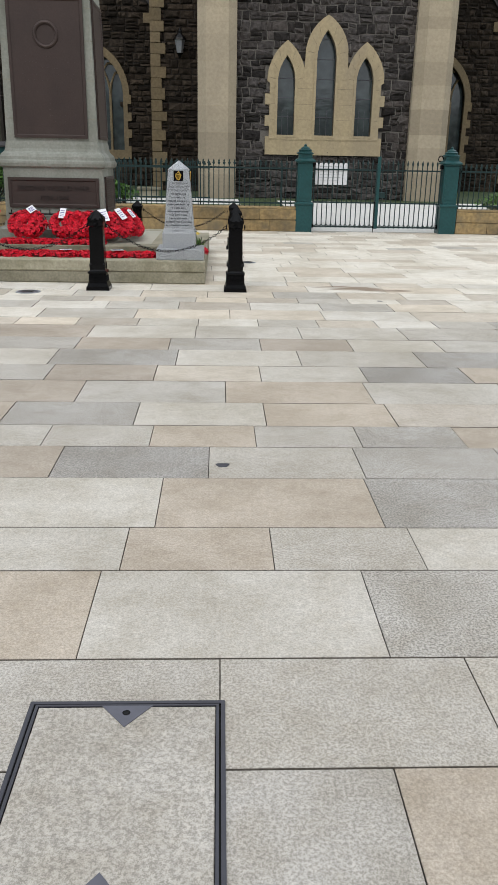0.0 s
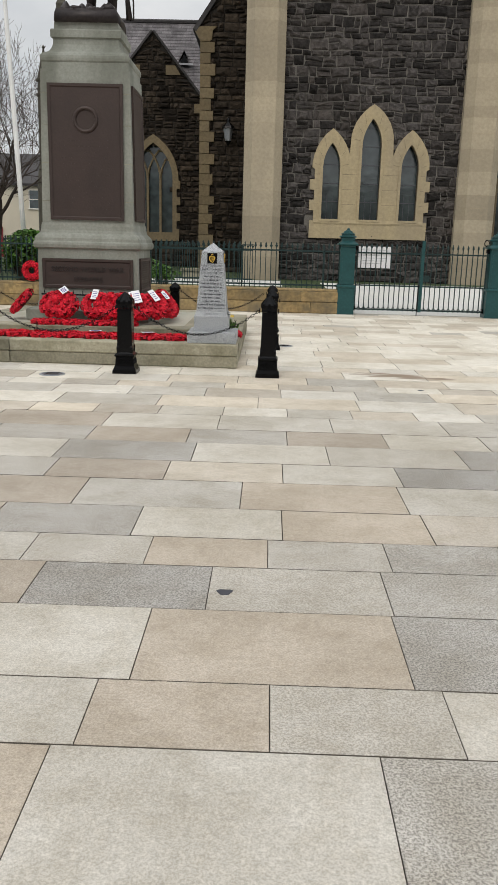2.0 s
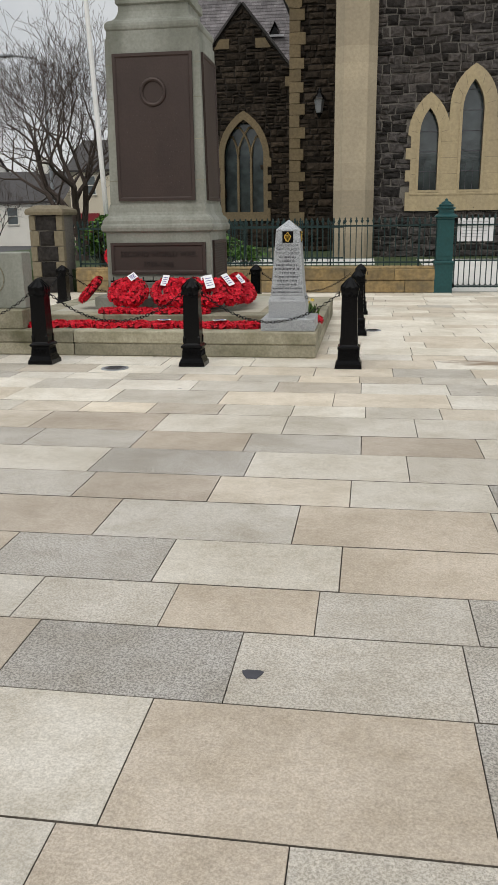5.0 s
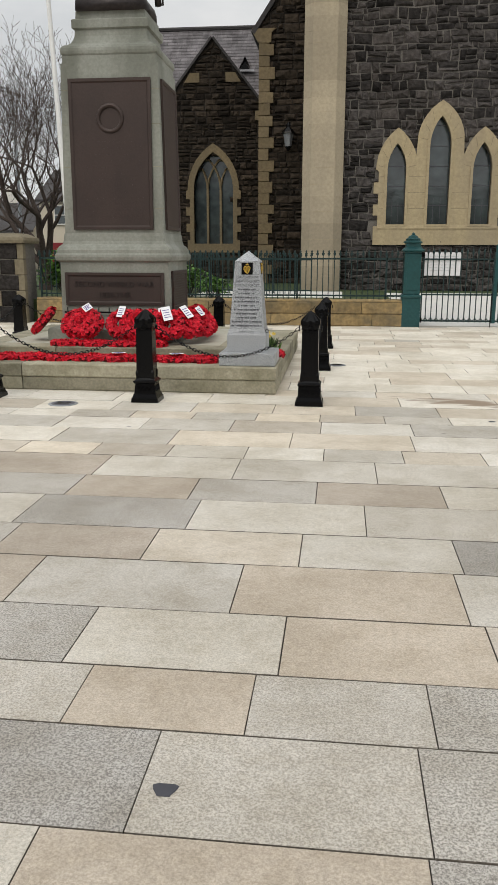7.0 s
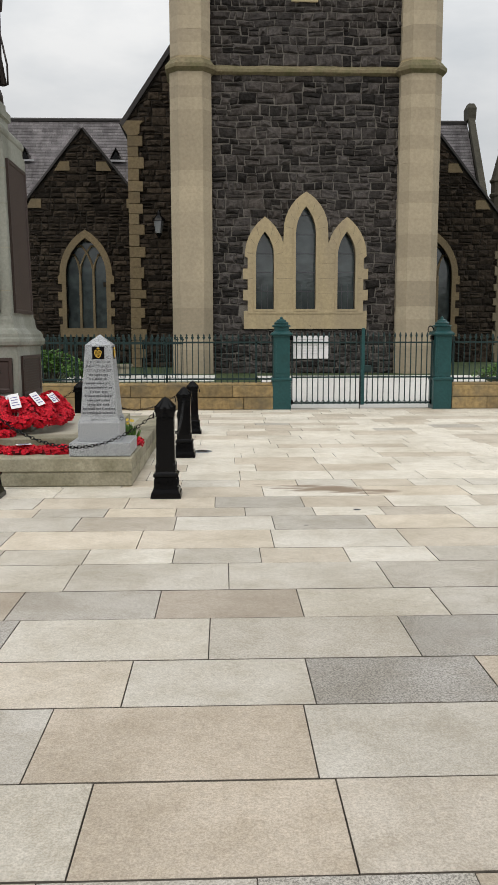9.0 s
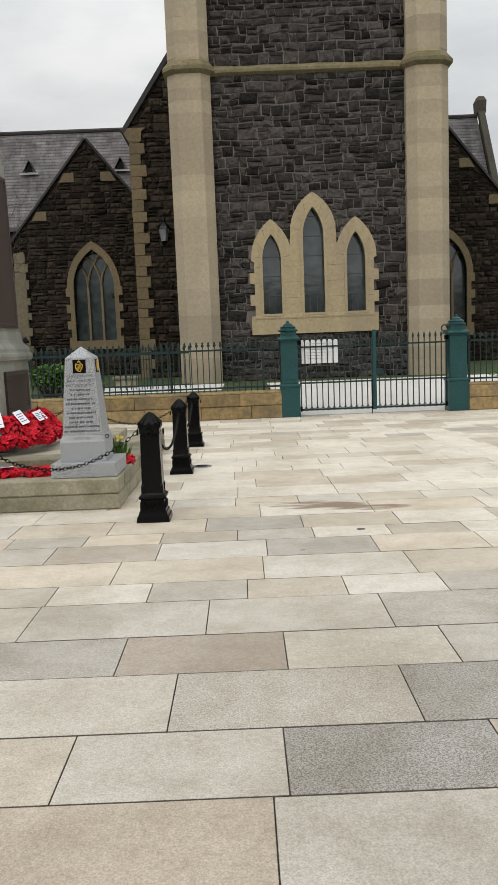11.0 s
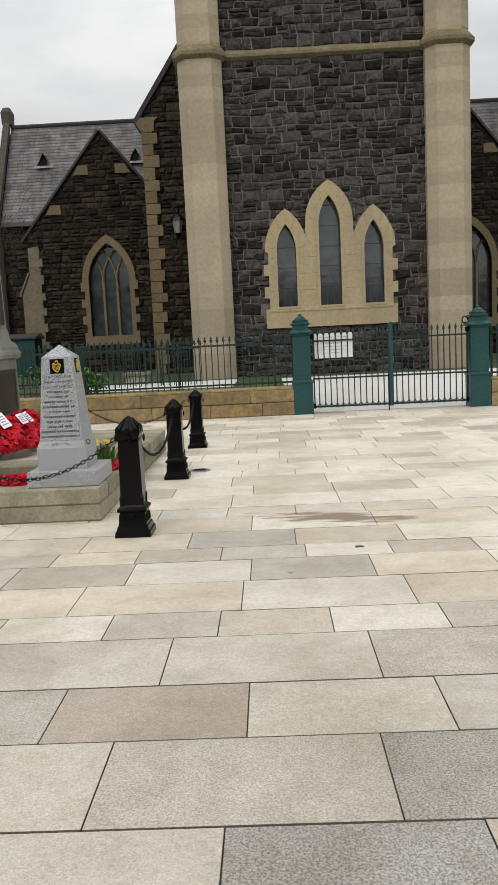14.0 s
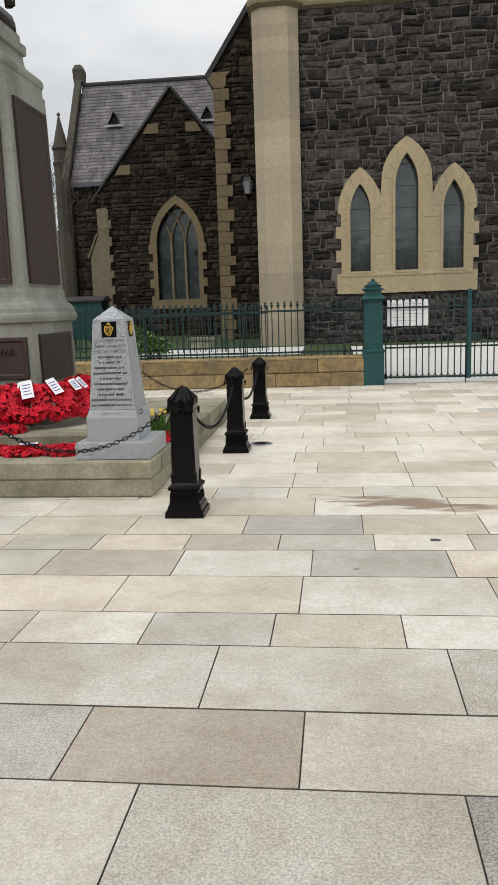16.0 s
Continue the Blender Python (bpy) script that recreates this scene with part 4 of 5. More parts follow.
def tier(hx, hy, z0, z1, courses, seed, length):
    # the core has a paler tone than the edge stones
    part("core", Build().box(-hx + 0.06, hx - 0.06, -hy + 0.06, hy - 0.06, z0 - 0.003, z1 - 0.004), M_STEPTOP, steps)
    r = random.Random(seed)
    zs = [z0 + (z1 - z0) * i / courses for i in range(courses + 1)]
    for k in range(courses):
        for side in range(4):
            ln = hx if side % 2 == 0 else hy
            off = hy if side % 2 == 0 else hx
            n = max(2, round(2 * ln / length))
            cuts = [-ln + 2 * ln * i / n for i in range(n + 1)]
            if side % 2:
                cuts[0] += 0.36
                cuts[-1] -= 0.36
            for a, b in zip(cuts, cuts[1:]):
                ins = 0.006 if k < courses - 1 else 0.0
                bx = Build().box(a + 0.006, b - 0.006, -off + ins, -off + 0.36, zs[k] + 0.002, zs[k + 1] - 0.002, 0.012)
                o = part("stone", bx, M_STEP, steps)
                o.matrix_basis = pose(0, 0, 0, 0, 0, 90 * side)


tier(2.17, 2.19, 0.0, 0.30, 2, 1, 1.45)
tier(1.73, 1.47, 0.30, 0.41, 1, 2, 1.3)

mon = thing("war_memorial", "tall pale stone war memorial pedestal with bronze plaques", "war memorial", MX - 0.035, MY, 0.41)


def sq(profile):
    return Build().loft([(-h, h, -h * DEEP, h * DEEP, z - 0.41) for h, z in profile])


part("base", sq([(0.87, 0.41), (0.87, 0.555), (0.855, 0.57), (0.735, 0.60), (0.725, 0.67)]), M_PORT, mon)
part("die", sq([(0.712, 0.67), (0.705, 1.40)]), M_PORT, mon)
part("base_moulding", sq([(0.715, 1.40), (0.75, 1.42), (0.76, 1.46), (0.755, 1.49), (0.74, 1.51), (0.735, 1.55), (0.71, 1.59), (0.675, 1.62), (0.66, 1.66), (0.655, 1.72), (0.645, 1.76)]), M_PORT, mon)
part("shaft", sq([(0.64, 1.76), (0.605, 3.758)]), M_PORT, mon)
part("shaft_band", sq([(0.588, 3.758), (0.586, 3.85)]), M_PORT, mon)
part("cornice", sq([(0.586, 3.852), (0.598, 3.868), (0.603, 3.90), (0.598, 3.932), (0.575, 3.962), (0.52, 3.985), (0.492, 4.005), (0.472, 4.04)]), M_PORT, mon)
part("neck", sq([(0.470, 4.04), (0.452, 4.09), (0.446, 4.165)]), M_PORT, mon)
part("upper_cornice", sq([(0.452, 4.165), (0.478, 4.178), (0.480, 4.265), (0.468, 4.28)]), M_PORT, mon)
part("cap", sq([(0.437, 4.28), (0.432, 4.37)]), M_PORT, mon)
for z in (2.05, 2.55, 3.05, 3.45):
    part("joint", sq([(0.636 - (z - 1.76) * 0.0177 + 0.0058, z), (0.636 - (z - 1.76) * 0.0177 + 0.0058, z + 0.006)]), M_STEP, mon)


def plaque(name, hw, z0, z1, d0, d1, turn, label):
    """A framed bronze plaque on one face; d0 and d1: its distance from the axis at the foot and head."""
    ob = new(name)
    ob.parent = mon
    ob.matrix_basis = pose(0, 0, -0.41, 0, 0, turn)
    b = Build()

    def y(z):
        return -(d0 + (d1 - d0) * (z - z0) / (z1 - z0))
    for i, (a, e) in enumerate(((0.0, 0.012), (0.0, 0.03), (0.035, 0.03), (0.05, 0.016))):
        b.v += [(-hw + a, y(z0) - e, z0 + a), (hw - a, y(z0) - e, z0 + a), (hw - a, y(z1) - e, z1 - a), (-hw + a, y(z1) - e, z1 - a)]
    for r in range(3):
        for i in range(4):
            p, q = r * 4 + i, r * 4 + (i + 1) % 4
            b.f.append((p, q, q + 4, p + 4))
    b.f.append((12, 13, 14, 15))
    b.v += [(-hw, y(z0) + 0.02, z0), (hw, y(z0) + 0.02, z0), (hw, y(z1) + 0.02, z1), (-hw, y(z1) + 0.02, z1)]
    b.f += [(16, 17, 1, 0), (17, 18, 2, 1), (18, 19, 3, 2), (19, 16, 0, 3)]
    part("plate", b, M_BRONZE, ob, label)
    return ob, y


p1, y1 = plaque("plaque", 0.515, 1.80, 3.58, 0.640 * DEEP, 0.608 * DEEP, 0, "dark brown bronze name plaque with raised wreath")
ring = Build()
RR, rr_ = 0.15, 0.026
ring.rings([[((RR + rr_ * math.cos(b)) * math.cos(a), y1(3.12) - 0.016 - rr_ * math.sin(b), 3.12 + (RR + rr_ * math.cos(b)) * math.sin(a)) for b in [2 * math.pi * q / 8 for q in range(8)]] for a in [2 * math.pi * q / 32 for q in range(33)]], False)
part("wreath_relief", ring, M_BRONZE, p1)
for i in range(13):
    w = 0.30 + 0.1 * math.sin(i * 2.3)
    z = 2.85 - i * 0.075
    part("text_bar", Build().box(-w, w, y1(z) - 0.0172, y1(z) - 0.010, z, z + 0.018), M_BRONZE, p1)
p2, y2 = plaque("plaque", 0.645, 0.86, 1.27, 0.708 * DEEP, 0.706 * DEEP, 0, "dark bronze plaque with raised dates")
text_mesh("SECOND WORLD WAR", 0.098, M_BRONZE2, pose(0, y2(1.1) - 0.022, 1.12, 90, 0, 0), p2, depth=0.004)
text_mesh("1939-1945", 0.098, M_BRONZE2, pose(0, y2(1.0) - 0.022, 0.985, 90, 0, 0), p2, depth=0.004)
for turn in (90, 180, 270):
    k, hw = (DEEP, 0.515) if turn == 180 else (1.0, 0.42)
    p, yy = plaque("plaque", hw, 1.80, 3.58, 0.640 * k, 0.608 * k, turn, "dark bronze side plaque")
    p, yy = plaque("plaque", hw + 0.04, 0.80, 1.29, 0.708 * k, 0.706 * k, turn, "dark bronze side plaque with rows of names")
    for i in range(12):
        z = 1.22 - i * 0.032
        part("text_bar", Build().box(-0.36, 0.36 - 0.05 * (i % 3), yy(z) - 0.019, yy(z) - 0.012, z, z + 0.012), M_BRONZE2, p)
part("hook_rail", Build().tube([(-0.66, -0.66, 0.36), (0.66, -0.66, 0.36)], 0.012, 6), M_BLACK, mon)
for k in range(10):
    x = -0.62 + k * 0.137
    part("hook", Build().tube([(x, -0.66, 0.36), (x, -0.65, 0.42)], 0.007, 5), M_BLACK, mon)


def statue():
    """A standing figure with a long arm held to the ground, in one plain mesh."""
    b = Build()
    b.loft([(-0.425, 0.425, -0.36, 0.36, 0), (-0.42, 0.42, -0.355, 0.355, 0.10), (-0.40, 0.40, -0.335, 0.335, 0.165)])
    for k in range(9):
        rx, ry = -0.3 + 0.075 * k, -0.2 + 0.06 * math.sin(k * 2.1)
        b.lathe(rx, ry, [(0.09, 0.15), (0.075 + 0.02 * math.sin(k), 0.2), (0.02, 0.24 + 0.04 * math.cos(k * 1.7))], 5, k)
    base_top = len(b.v)
    for s, fx in ((1, 0.17), (-1, -0.12)):
        b.tube([(fx, -0.16, 0.11), (fx, -0.02, 0.11)], [0.055, 0.06], 8)
        b.tube([(fx, 0.0, 0.08), (fx, 0.0, 0.32), (fx * 0.95, -0.01, 0.5), (fx * 0.8, 0.0, 0.75), (fx * 0.65, 0.02, 1.0)], [0.055, 0.075, 0.085, 0.11, 0.13], 10)
    b.tube([(0.02, 0.02, 0.80), (0.02, 0.02, 0.95), (0.02, 0.02, 1.12), (0.02, 0.0, 1.4), (0.02, 0.0, 1.58), (0.02, 0.0, 1.66)], [0.235, 0.22, 0.18, 0.22, 0.2, 0.08], 12)
    b.tube([(0.02, -0.02, 1.60), (0.02, -0.04, 1.70), (0.02, -0.04, 1.82), (0.02, -0.03, 1.9)], [0.07, 0.1, 0.11, 0.06], 10)
    b.tube([(0.03, -0.05, 1.80), (0.12, -0.05, 1.80), (0.30, -0.05, 1.84), (0.44, -0.04, 1.92)], [0.17, 0.16, 0.10, 0.03], 9)
    b.tube([(0.20, 0.0, 1.52), (0.31, 0.0, 1.22), (0.38, -0.06, 0.95), (0.39, -0.08, 0.82)], [0.085, 0.08, 0.065, 0.045], 9)
    b.tube([(-0.2, 0.0, 1.52), (-0.28, -0.05, 1.2), (-0.1, -0.2, 1.05)], [0.085, 0.08, 0.05], 9)
    b.tube([(0.39, -0.10, 0.86), (0.385, -0.10, 0.30), (0.42, -0.10, -0.02)], [0.03, 0.028, 0.045], 7)
    b.tube([(0.41, -0.12, 0.55), (0.48, -0.12, 0.2), (0.48, -0.12, -0.02), (0.43, -0.12, -0.03)], 0.012, 5)
    b.tube([(0.2, 0.03, 1.0), (0.26, 0.0, 0.62)], [0.03, 0.02], 6)
    b.box(0.05, 0.17, -0.26, -0.16, 1.15, 1.3, 0.02)
    b.box(-0.17, -0.05, -0.26, -0.16, 1.15, 1.3, 0.02)
    b.v = b.v[:base_top] + [(x + 0.13, y, z + 0.11) for x, y, z in b.v[base_top:]]
    ob = part("statue", b, M_BRONZE2, None, smooth=True)
    ob.matrix_basis = pose(MX - 0.03, MY - 0.06, 4.37)
    tagged(ob, "dark bronze standing figure statue on the memorial pedestal", "statue")


statue()

# granite obelisk with an emblem
ob_x, ob_y = -0.662, 10.97
obel = thing("granite_obelisk", "grey speckled granite obelisk with gold emblem and inscription", "obelisk", ob_x, ob_y, 0.30)
part("base", Build().box(-0.295, 0.325, -0.31, 0.31, 0, 0.14, 0.006), M_GRANITE, obel)
part("pedestal", Build().loft([(-0.215, 0.215, -0.215, 0.215, 0.14), (-0.215, 0.215, -0.215, 0.215, 0.33), (-0.195, 0.195, -0.195, 0.195, 0.395)]), M_GRANITE, obel)
shaft = part("shaft", Build().loft([(-0.19, 0.19, -0.19, 0.19, 0.397), (-0.133, 0.133, -0.133, 0.133, 1.13), (-0.004, 0.004, -0.004, 0.004, 1.235)]), M_GRANITE, obel)


def face_y(z):
    return -(0.19 - (z - 0.397) * (0.057 / 0.733))


TILT_F = math.degrees(math.atan(0.057 / 0.733))
for turn, hw in ((0, 0.062), (90, 0.062)):
    e = new("emblem")
    e.parent, e.matrix_basis = obel, pose(0, 0, 0, 0, 0, turn)
    b = Build()
    za, zb = 0.985, 1.112
    b.add([(-hw, face_y(za) - 0.003, za), (hw, face_y(za) - 0.003, za), (hw, face_y(zb) - 0.003, zb), (-hw, face_y(zb) - 0.003, zb),
           (-hw, face_y(za) + 0.01, za), (hw, face_y(za) + 0.01, za), (hw, face_y(zb) + 0.01, zb), (-hw, face_y(zb) + 0.01, zb)],
          [(0, 1, 2, 3), (0, 4, 5, 1), (1, 5, 6, 2), (2, 6, 7, 3), (3, 7, 4, 0)])
    part("panel", b, M_BLACK, e, "black panel")
    h = Build()
    yy = face_y(1.05) - 0.008
    h.tube([(-0.03, yy, 1.075), (-0.034, yy, 1.04), (-0.02, yy, 1.01), (0.005, yy, 0.998), (0.02, yy, 1.02), (0.034, yy, 1.06)], 0.006, 5)
    h.tube([(-0.03, yy, 1.075), (-0.005, yy, 1.065), (0.015, yy, 1.075), (0.034, yy, 1.06)], 0.005, 5)
    for k in range(4):
        h.tube([(-0.02 + k * 0.012, yy, 1.068), (-0.014 + k * 0.010, yy, 1.006 + k * 0.006)], 0.0025, 4)
    h.tube([(-0.012, yy, 1.085), (0.0, yy, 1.10), (0.012, yy, 1.085)], 0.007, 5)
    part("gold_shape", h, M_GOLD, e, "gold painted emblem")
words = ["THEY DIED FOR", "THEIR COUNTRY", "LEST WE FORGET"]
for i in range(13):
    z = 0.955 - i * 0.0435
    w = (0.115, 0.12, 0.12, 0.10, 0.09, 0.13, 0.145, 0.09, 0.14, 0.12, 0.10, 0.165, 0.165)[i]
    if i < 3:
        text_mesh(words[i], 0.034, M_INK, pose(0, face_y(z) - 0.001, z, 90 - TILT_F, 0, 0), obel, depth=0.001, label="dark carved lettering")
    else:
        r = random.Random(i)
        x = -w
        b = Build()
        while x < w - 0.01:
            l = r.uniform(0.008, 0.014)
            b.box(x, x + l, face_y(z) - 0.002, face_y(z) + 0.004, z - 0.009, z + 0.009)
            x += l + (0.005 if r.random() > 0.2 else 0.016)
        part("text_bar", b, M_INK, obel, "dark carved lettering")
text_mesh("1970 - 1992", 0.036, M_INK, pose(0, -0.206, 0.362, 90 - 17, 0, 0), obel, depth=0.001, label="dark carved dates")
part("ring", Build().tube([(0.22 + 0.018 * math.cos(a), -0.12, 0.37 + 0.018 * math.sin(a)) for a in [k * 0.6 for k in range(11)]], 0.004, 5), M_BLACK, obel)

# second stone tablet
tab = thing("memorial_tablet", "pale grey upright stone tablet with round carved emblem", "memorial tablet", -4.30, 10.97, 0.30)
part("base", Build().box(-0.44, 0.44, -0.30, 0.30, 0, 0.23, 0.01), M_STEP, tab)
part("slab", Build().box(-0.42, 0.42, -0.13, 0.13, 0.23, 0.9, 0.012), M_PORT, tab)
part("roundel", Build().tube([(-0.05 + 0.22 * math.cos(2 * math.pi * k / 28), -0.134, 0.6 + 0.22 * math.sin(2 * math.pi * k / 28)) for k in range(29)], 0.008, 5), M_STEP, tab)
part("crest", Build().lathe(0, 0, [(0.05, -0.01), (0.04, 0.004)], 8), M_KERB, tab).matrix_basis = pose(-0.05, -0.134, 0.76, 90, 0, 0)
for i in range(5):
    part("text_bar", Build().box(-0.17 + 0.02 * (i % 2), 0.07 - 0.02 * (i % 3), -0.136, -0.128, 0.64 - i * 0.05, 0.65 - i * 0.05), M_STEP, tab)

# ---- bollards and chains ----
bol = thing("bollard", "black painted cast-iron square tapered bollard with ridged cap", "bollard", 0.07, 10.09, 0, "bollards round the memorial")
part("foot", Build().loft([(-0.143, 0.143, -0.143, 0.143, 0), (-0.139, 0.139, -0.139, 0.139, 0.045), (-0.129, 0.129, -0.129, 0.129, 0.05), (-0.121, 0.121, -0.121, 0.121, 0.085), (-0.113, 0.113, -0.113, 0.113, 0.09), (-0.100, 0.100, -0.100, 0.100, 0.20)]), M_BLACK, bol)
part("roll_moulding", Build().loft([(-0.108, 0.108, -0.108, 0.108, 0.195), (-0.118, 0.118, -0.118, 0.118, 0.207), (-0.118, 0.118, -0.118, 0.118, 0.222), (-0.10, 0.10, -0.10, 0.10, 0.235), (-0.088, 0.088, -0.088, 0.088, 0.25)]), M_BLACK, bol)
part("shaft", Build().loft([(-0.085, 0.085, -0.085, 0.085, 0.24), (-0.089, 0.089, -0.089, 0.089, 0.30), (-0.082, 0.082, -0.082, 0.082, 0.74), (-0.080, 0.080, -0.080, 0.080, 0.76)]), M_BLACK, bol)
for sx in (-1, 1):
    for sy in (-1, 1):
        part("corner_stop", Build().loft([(sx * 0.08 - 0.014, sx * 0.08 + 0.014, sy * 0.08 - 0.014, sy * 0.08 + 0.014, 0.25), (sx * 0.083 - 0.014, sx * 0.083 + 0.014, sy * 0.083 - 0.014, sy * 0.083 + 0.014, 0.31), (sx * 0.08 - 0.006, sx * 0.08 + 0.006, sy * 0.08 - 0.006, sy * 0.08 + 0.006, 0.34)]), M_BLACK, bol)
for z in (0.765, 0.80):
    part("band", Build().box(-0.089, 0.089, -0.089, 0.089, z, z + 0.018, 0.006), M_BLACK, bol)
part("cap", Build().loft([(-0.084, 0.084, -0.084, 0.084, 0.765), (-0.090, 0.090, -0.090, 0.090, 0.82), (-0.090, 0.090, -0.090, 0.090, 0.845), (-0.02, 0.02, -0.02, 0.02, 0.935), (-0.008, 0.008, -0.008, 0.008, 0.95)]), M_BLACK, bol)
for turn in (0, 90, 180, 270):
    rb_ = Build()
    for x in (-0.068, 0.0, 0.068):
        rb_.add([(x - 0.014, -0.098, 0.815), (x + 0.014, -0.098, 0.815), (x + 0.014, -0.096, 0.86), (x - 0.014, -0.096, 0.86), (x * 0.25 + 0.004, -0.026, 0.94), (x * 0.25 - 0.004, -0.026, 0.94), (x - 0.014, -0.08, 0.815), (x + 0.014, -0.08, 0.815)],
                [(0, 1, 2, 3), (3, 2, 4, 5), (0, 3, 5, 6), (1, 7, 4, 2)])
    part("cap_rib", rb_, M_BLACK, bol).matrix_basis = pose(0, 0, 0, 0, 0, turn)
    zg = Build()
    pts = [(-0.085 + 0.17 * i / 8, -0.109 - (0.004 if i % 2 else 0.001) + (0.004 if i % 2 else 0), 0.115 + (0.055 if i % 2 else 0)) for i in range(9)]
    zg.tube(pts, 0.006, 4)
    part("zigzag_relief", zg, M_BLACK, bol).matrix_basis = pose(0, 0, 0, 0, 0, turn)
    part("eye_ring", Build().tube([(0.025 * math.cos(a), -0.112 + 0.0, 0.775 + 0.025 * math.sin(a)) for a in [k * 0.7 for k in range(10)]], 0.007, 5), M_BLACK, bol).matrix_basis = pose(0, 0, 0, 0, 0, turn)
FX = [0.07, -1.63, -3.37, -5.07]
SY = [10.09, 12.62, 15.12]
posts = [(x, 10.09, 1.0) for x in FX] + [(0.12, 12.62, 0.935), (0.13, 15.12, 0.87)] + [(-5.07, y, 0.87) for y in SY[1:]] + [(x, 15.12, 0.87) for x in FX[1:3]]
for x, y, tall in posts[1:]:
    copy_thing(bol, pose(x, y, 0, 0, 0, 0) @ Matrix.Diagonal((0.96 if tall < 1 else 1.0, 0.96 if tall < 1 else 1.0, tall, 1.0)))


def chain(x0, y0, x1, y1, sag, za=0.775, zb=0.775):
    ob = thing("chain", "black iron chain hanging between bollards", "chain", x0, y0, za, "chains round the memorial")
    d = math.hypot(x1 - x0, y1 - y0)
    ux, uy = (x1 - x0) / d, (y1 - y0) / d
    n = int(d / 0.036)
    b = Build()
    s0, s1 = 0.12, d - 0.12
    for i in range(n):
        s = s0 + (s1 - s0) * (i + 0.5) / n
        f = (s - s0) / (s1 - s0)
        z = -4 * sag * f * (1 - f) + (zb - za) * f
        dz = (zb - za - 4 * sag * (1 - 2 * f)) / (s1 - s0)
        t = Vector((ux, uy, dz)).normalized()
        side = Vector((-uy, ux, 0)) if i % 2 else Vector((0, 0, 1))
        side = (side - t * side.dot(t)).normalized()
        c = Vector((ux * s, uy * s, z))
        b.tube([c + t * 0.026 * math.cos(a) + side * 0.014 * math.sin(a) for a in [k * math.pi / 4 for k in range(9)]], 0.004, 4)
    part("chain_run", b.mesh("chain_run", M_BLACK, fix=False), M_BLACK, ob)


for a, b_ in zip(FX, FX[1:]):
    chain(a, 10.09, b_, 10.09, 0.30)
EYES = {10.09: 0.775, 12.62: 0.725, 15.12: 0.675}
for a, b_ in zip(SY, SY[1:]):
    chain(0.09, a, 0.12, b_, 0.28, EYES[a], EYES[b_])
    chain(-5.07, a, -5.07, b_, 0.28, EYES[a], 0.675)
xb = [0.09, -1.63, -3.37, -5.07]
for a, b_ in zip(xb, xb[1:]):
    chain(a, 15.12, b_, 15.12, 0.30, 0.675, 0.675)


# ---- wreaths ----
def petals(b, c, nrm, r, size, count):
    """A cluster of small cupped petals facing outwards."""
    nrm = Vector(nrm).normalized()
    u = nrm.orthogonal().normalized()
    w = nrm.cross(u)
    for k in range(count):
        a = 2 * math.pi * k / count + r.uniform(0, 0.6)
        d = u * math.cos(a) + w * math.sin(a)
        e = nrm.cross(d)
        c0 = Vector(c)
        b.add([c0, c0 + d * size * 0.55 + e * size * 0.5 + nrm * size * 0.18, c0 + d * size + nrm * size * r.uniform(0.2, 0.6), c0 + d * size * 0.55 - e * size * 0.5 + nrm * size * 0.18], [(0, 1, 2, 3)])


def wreath_meshes(R, tube_r, seed, count):
    r = random.Random(seed)
    ringb = Build()
    ringb.tube([(R * math.cos(2 * math.pi * i / 20), R * math.sin(2 * math.pi * i / 20), tube_r * 0.5) for i in range(21)], tube_r * 0.8, 8)
    pet = Build()
    for i in range(count):
        a, v = r.uniform(0, 2 * math.pi), r.uniform(-0.35, math.pi + 0.35)
        o = Vector((math.cos(a) * math.cos(v), math.sin(a) * math.cos(v), math.sin(v)))
        c = Vector((R * math.cos(a), R * math.sin(a), tube_r * 0.5)) + o * tube_r * r.uniform(0.85, 1.05)
        petals(pet, c, o + Vector((r.uniform(-.3, .3), r.uniform(-.3, .3), r.uniform(-.3, .3))), r, r.uniform(0.026, 0.038), 4)
    return ringb.mesh("ring", M_REDBASE), pet.mesh("petals", M_RED, fix=False)


WR = [wreath_meshes(0.155, 0.066, s, 300) for s in (1, 2, 3)]
FLAT = [wreath_meshes(0.16, 0.036, s, 190) for s in (4, 5, 6)]


def wreath(m, k, card=None, label="red poppy wreath leaning on the memorial base", kinds=None):
    kinds = kinds or WR
    ob = tagged(new("poppy_wreath"), label, "wreath", "poppy wreaths")
    ob.matrix_basis = m
    part("ring", kinds[k % 3][0], None, ob)
    tagged(part("petals", kinds[k % 3][1], None, ob), "bright red paper poppies", kind="stuff")
    if card:
        cx, cy, w, h, rot = card
        c = part("card", Build().box(-w, w, -h, h, 0, 0.004), M_CARD, ob, "white message card")
        c.matrix_basis = pose(cx, cy, 0.125 if kinds is WR else 0.08, 0, 0, rot)
        for i in range(4):
            part("text_bar", Build().box(-w * 0.7, w * (0.7 - 0.1 * (i % 3)), h * (0.5 - 0.35 * i) - 0.006, h * (0.5 - 0.35 * i) + 0.004, 0.004, 0.0055), M_VIOLET, c)
    return ob


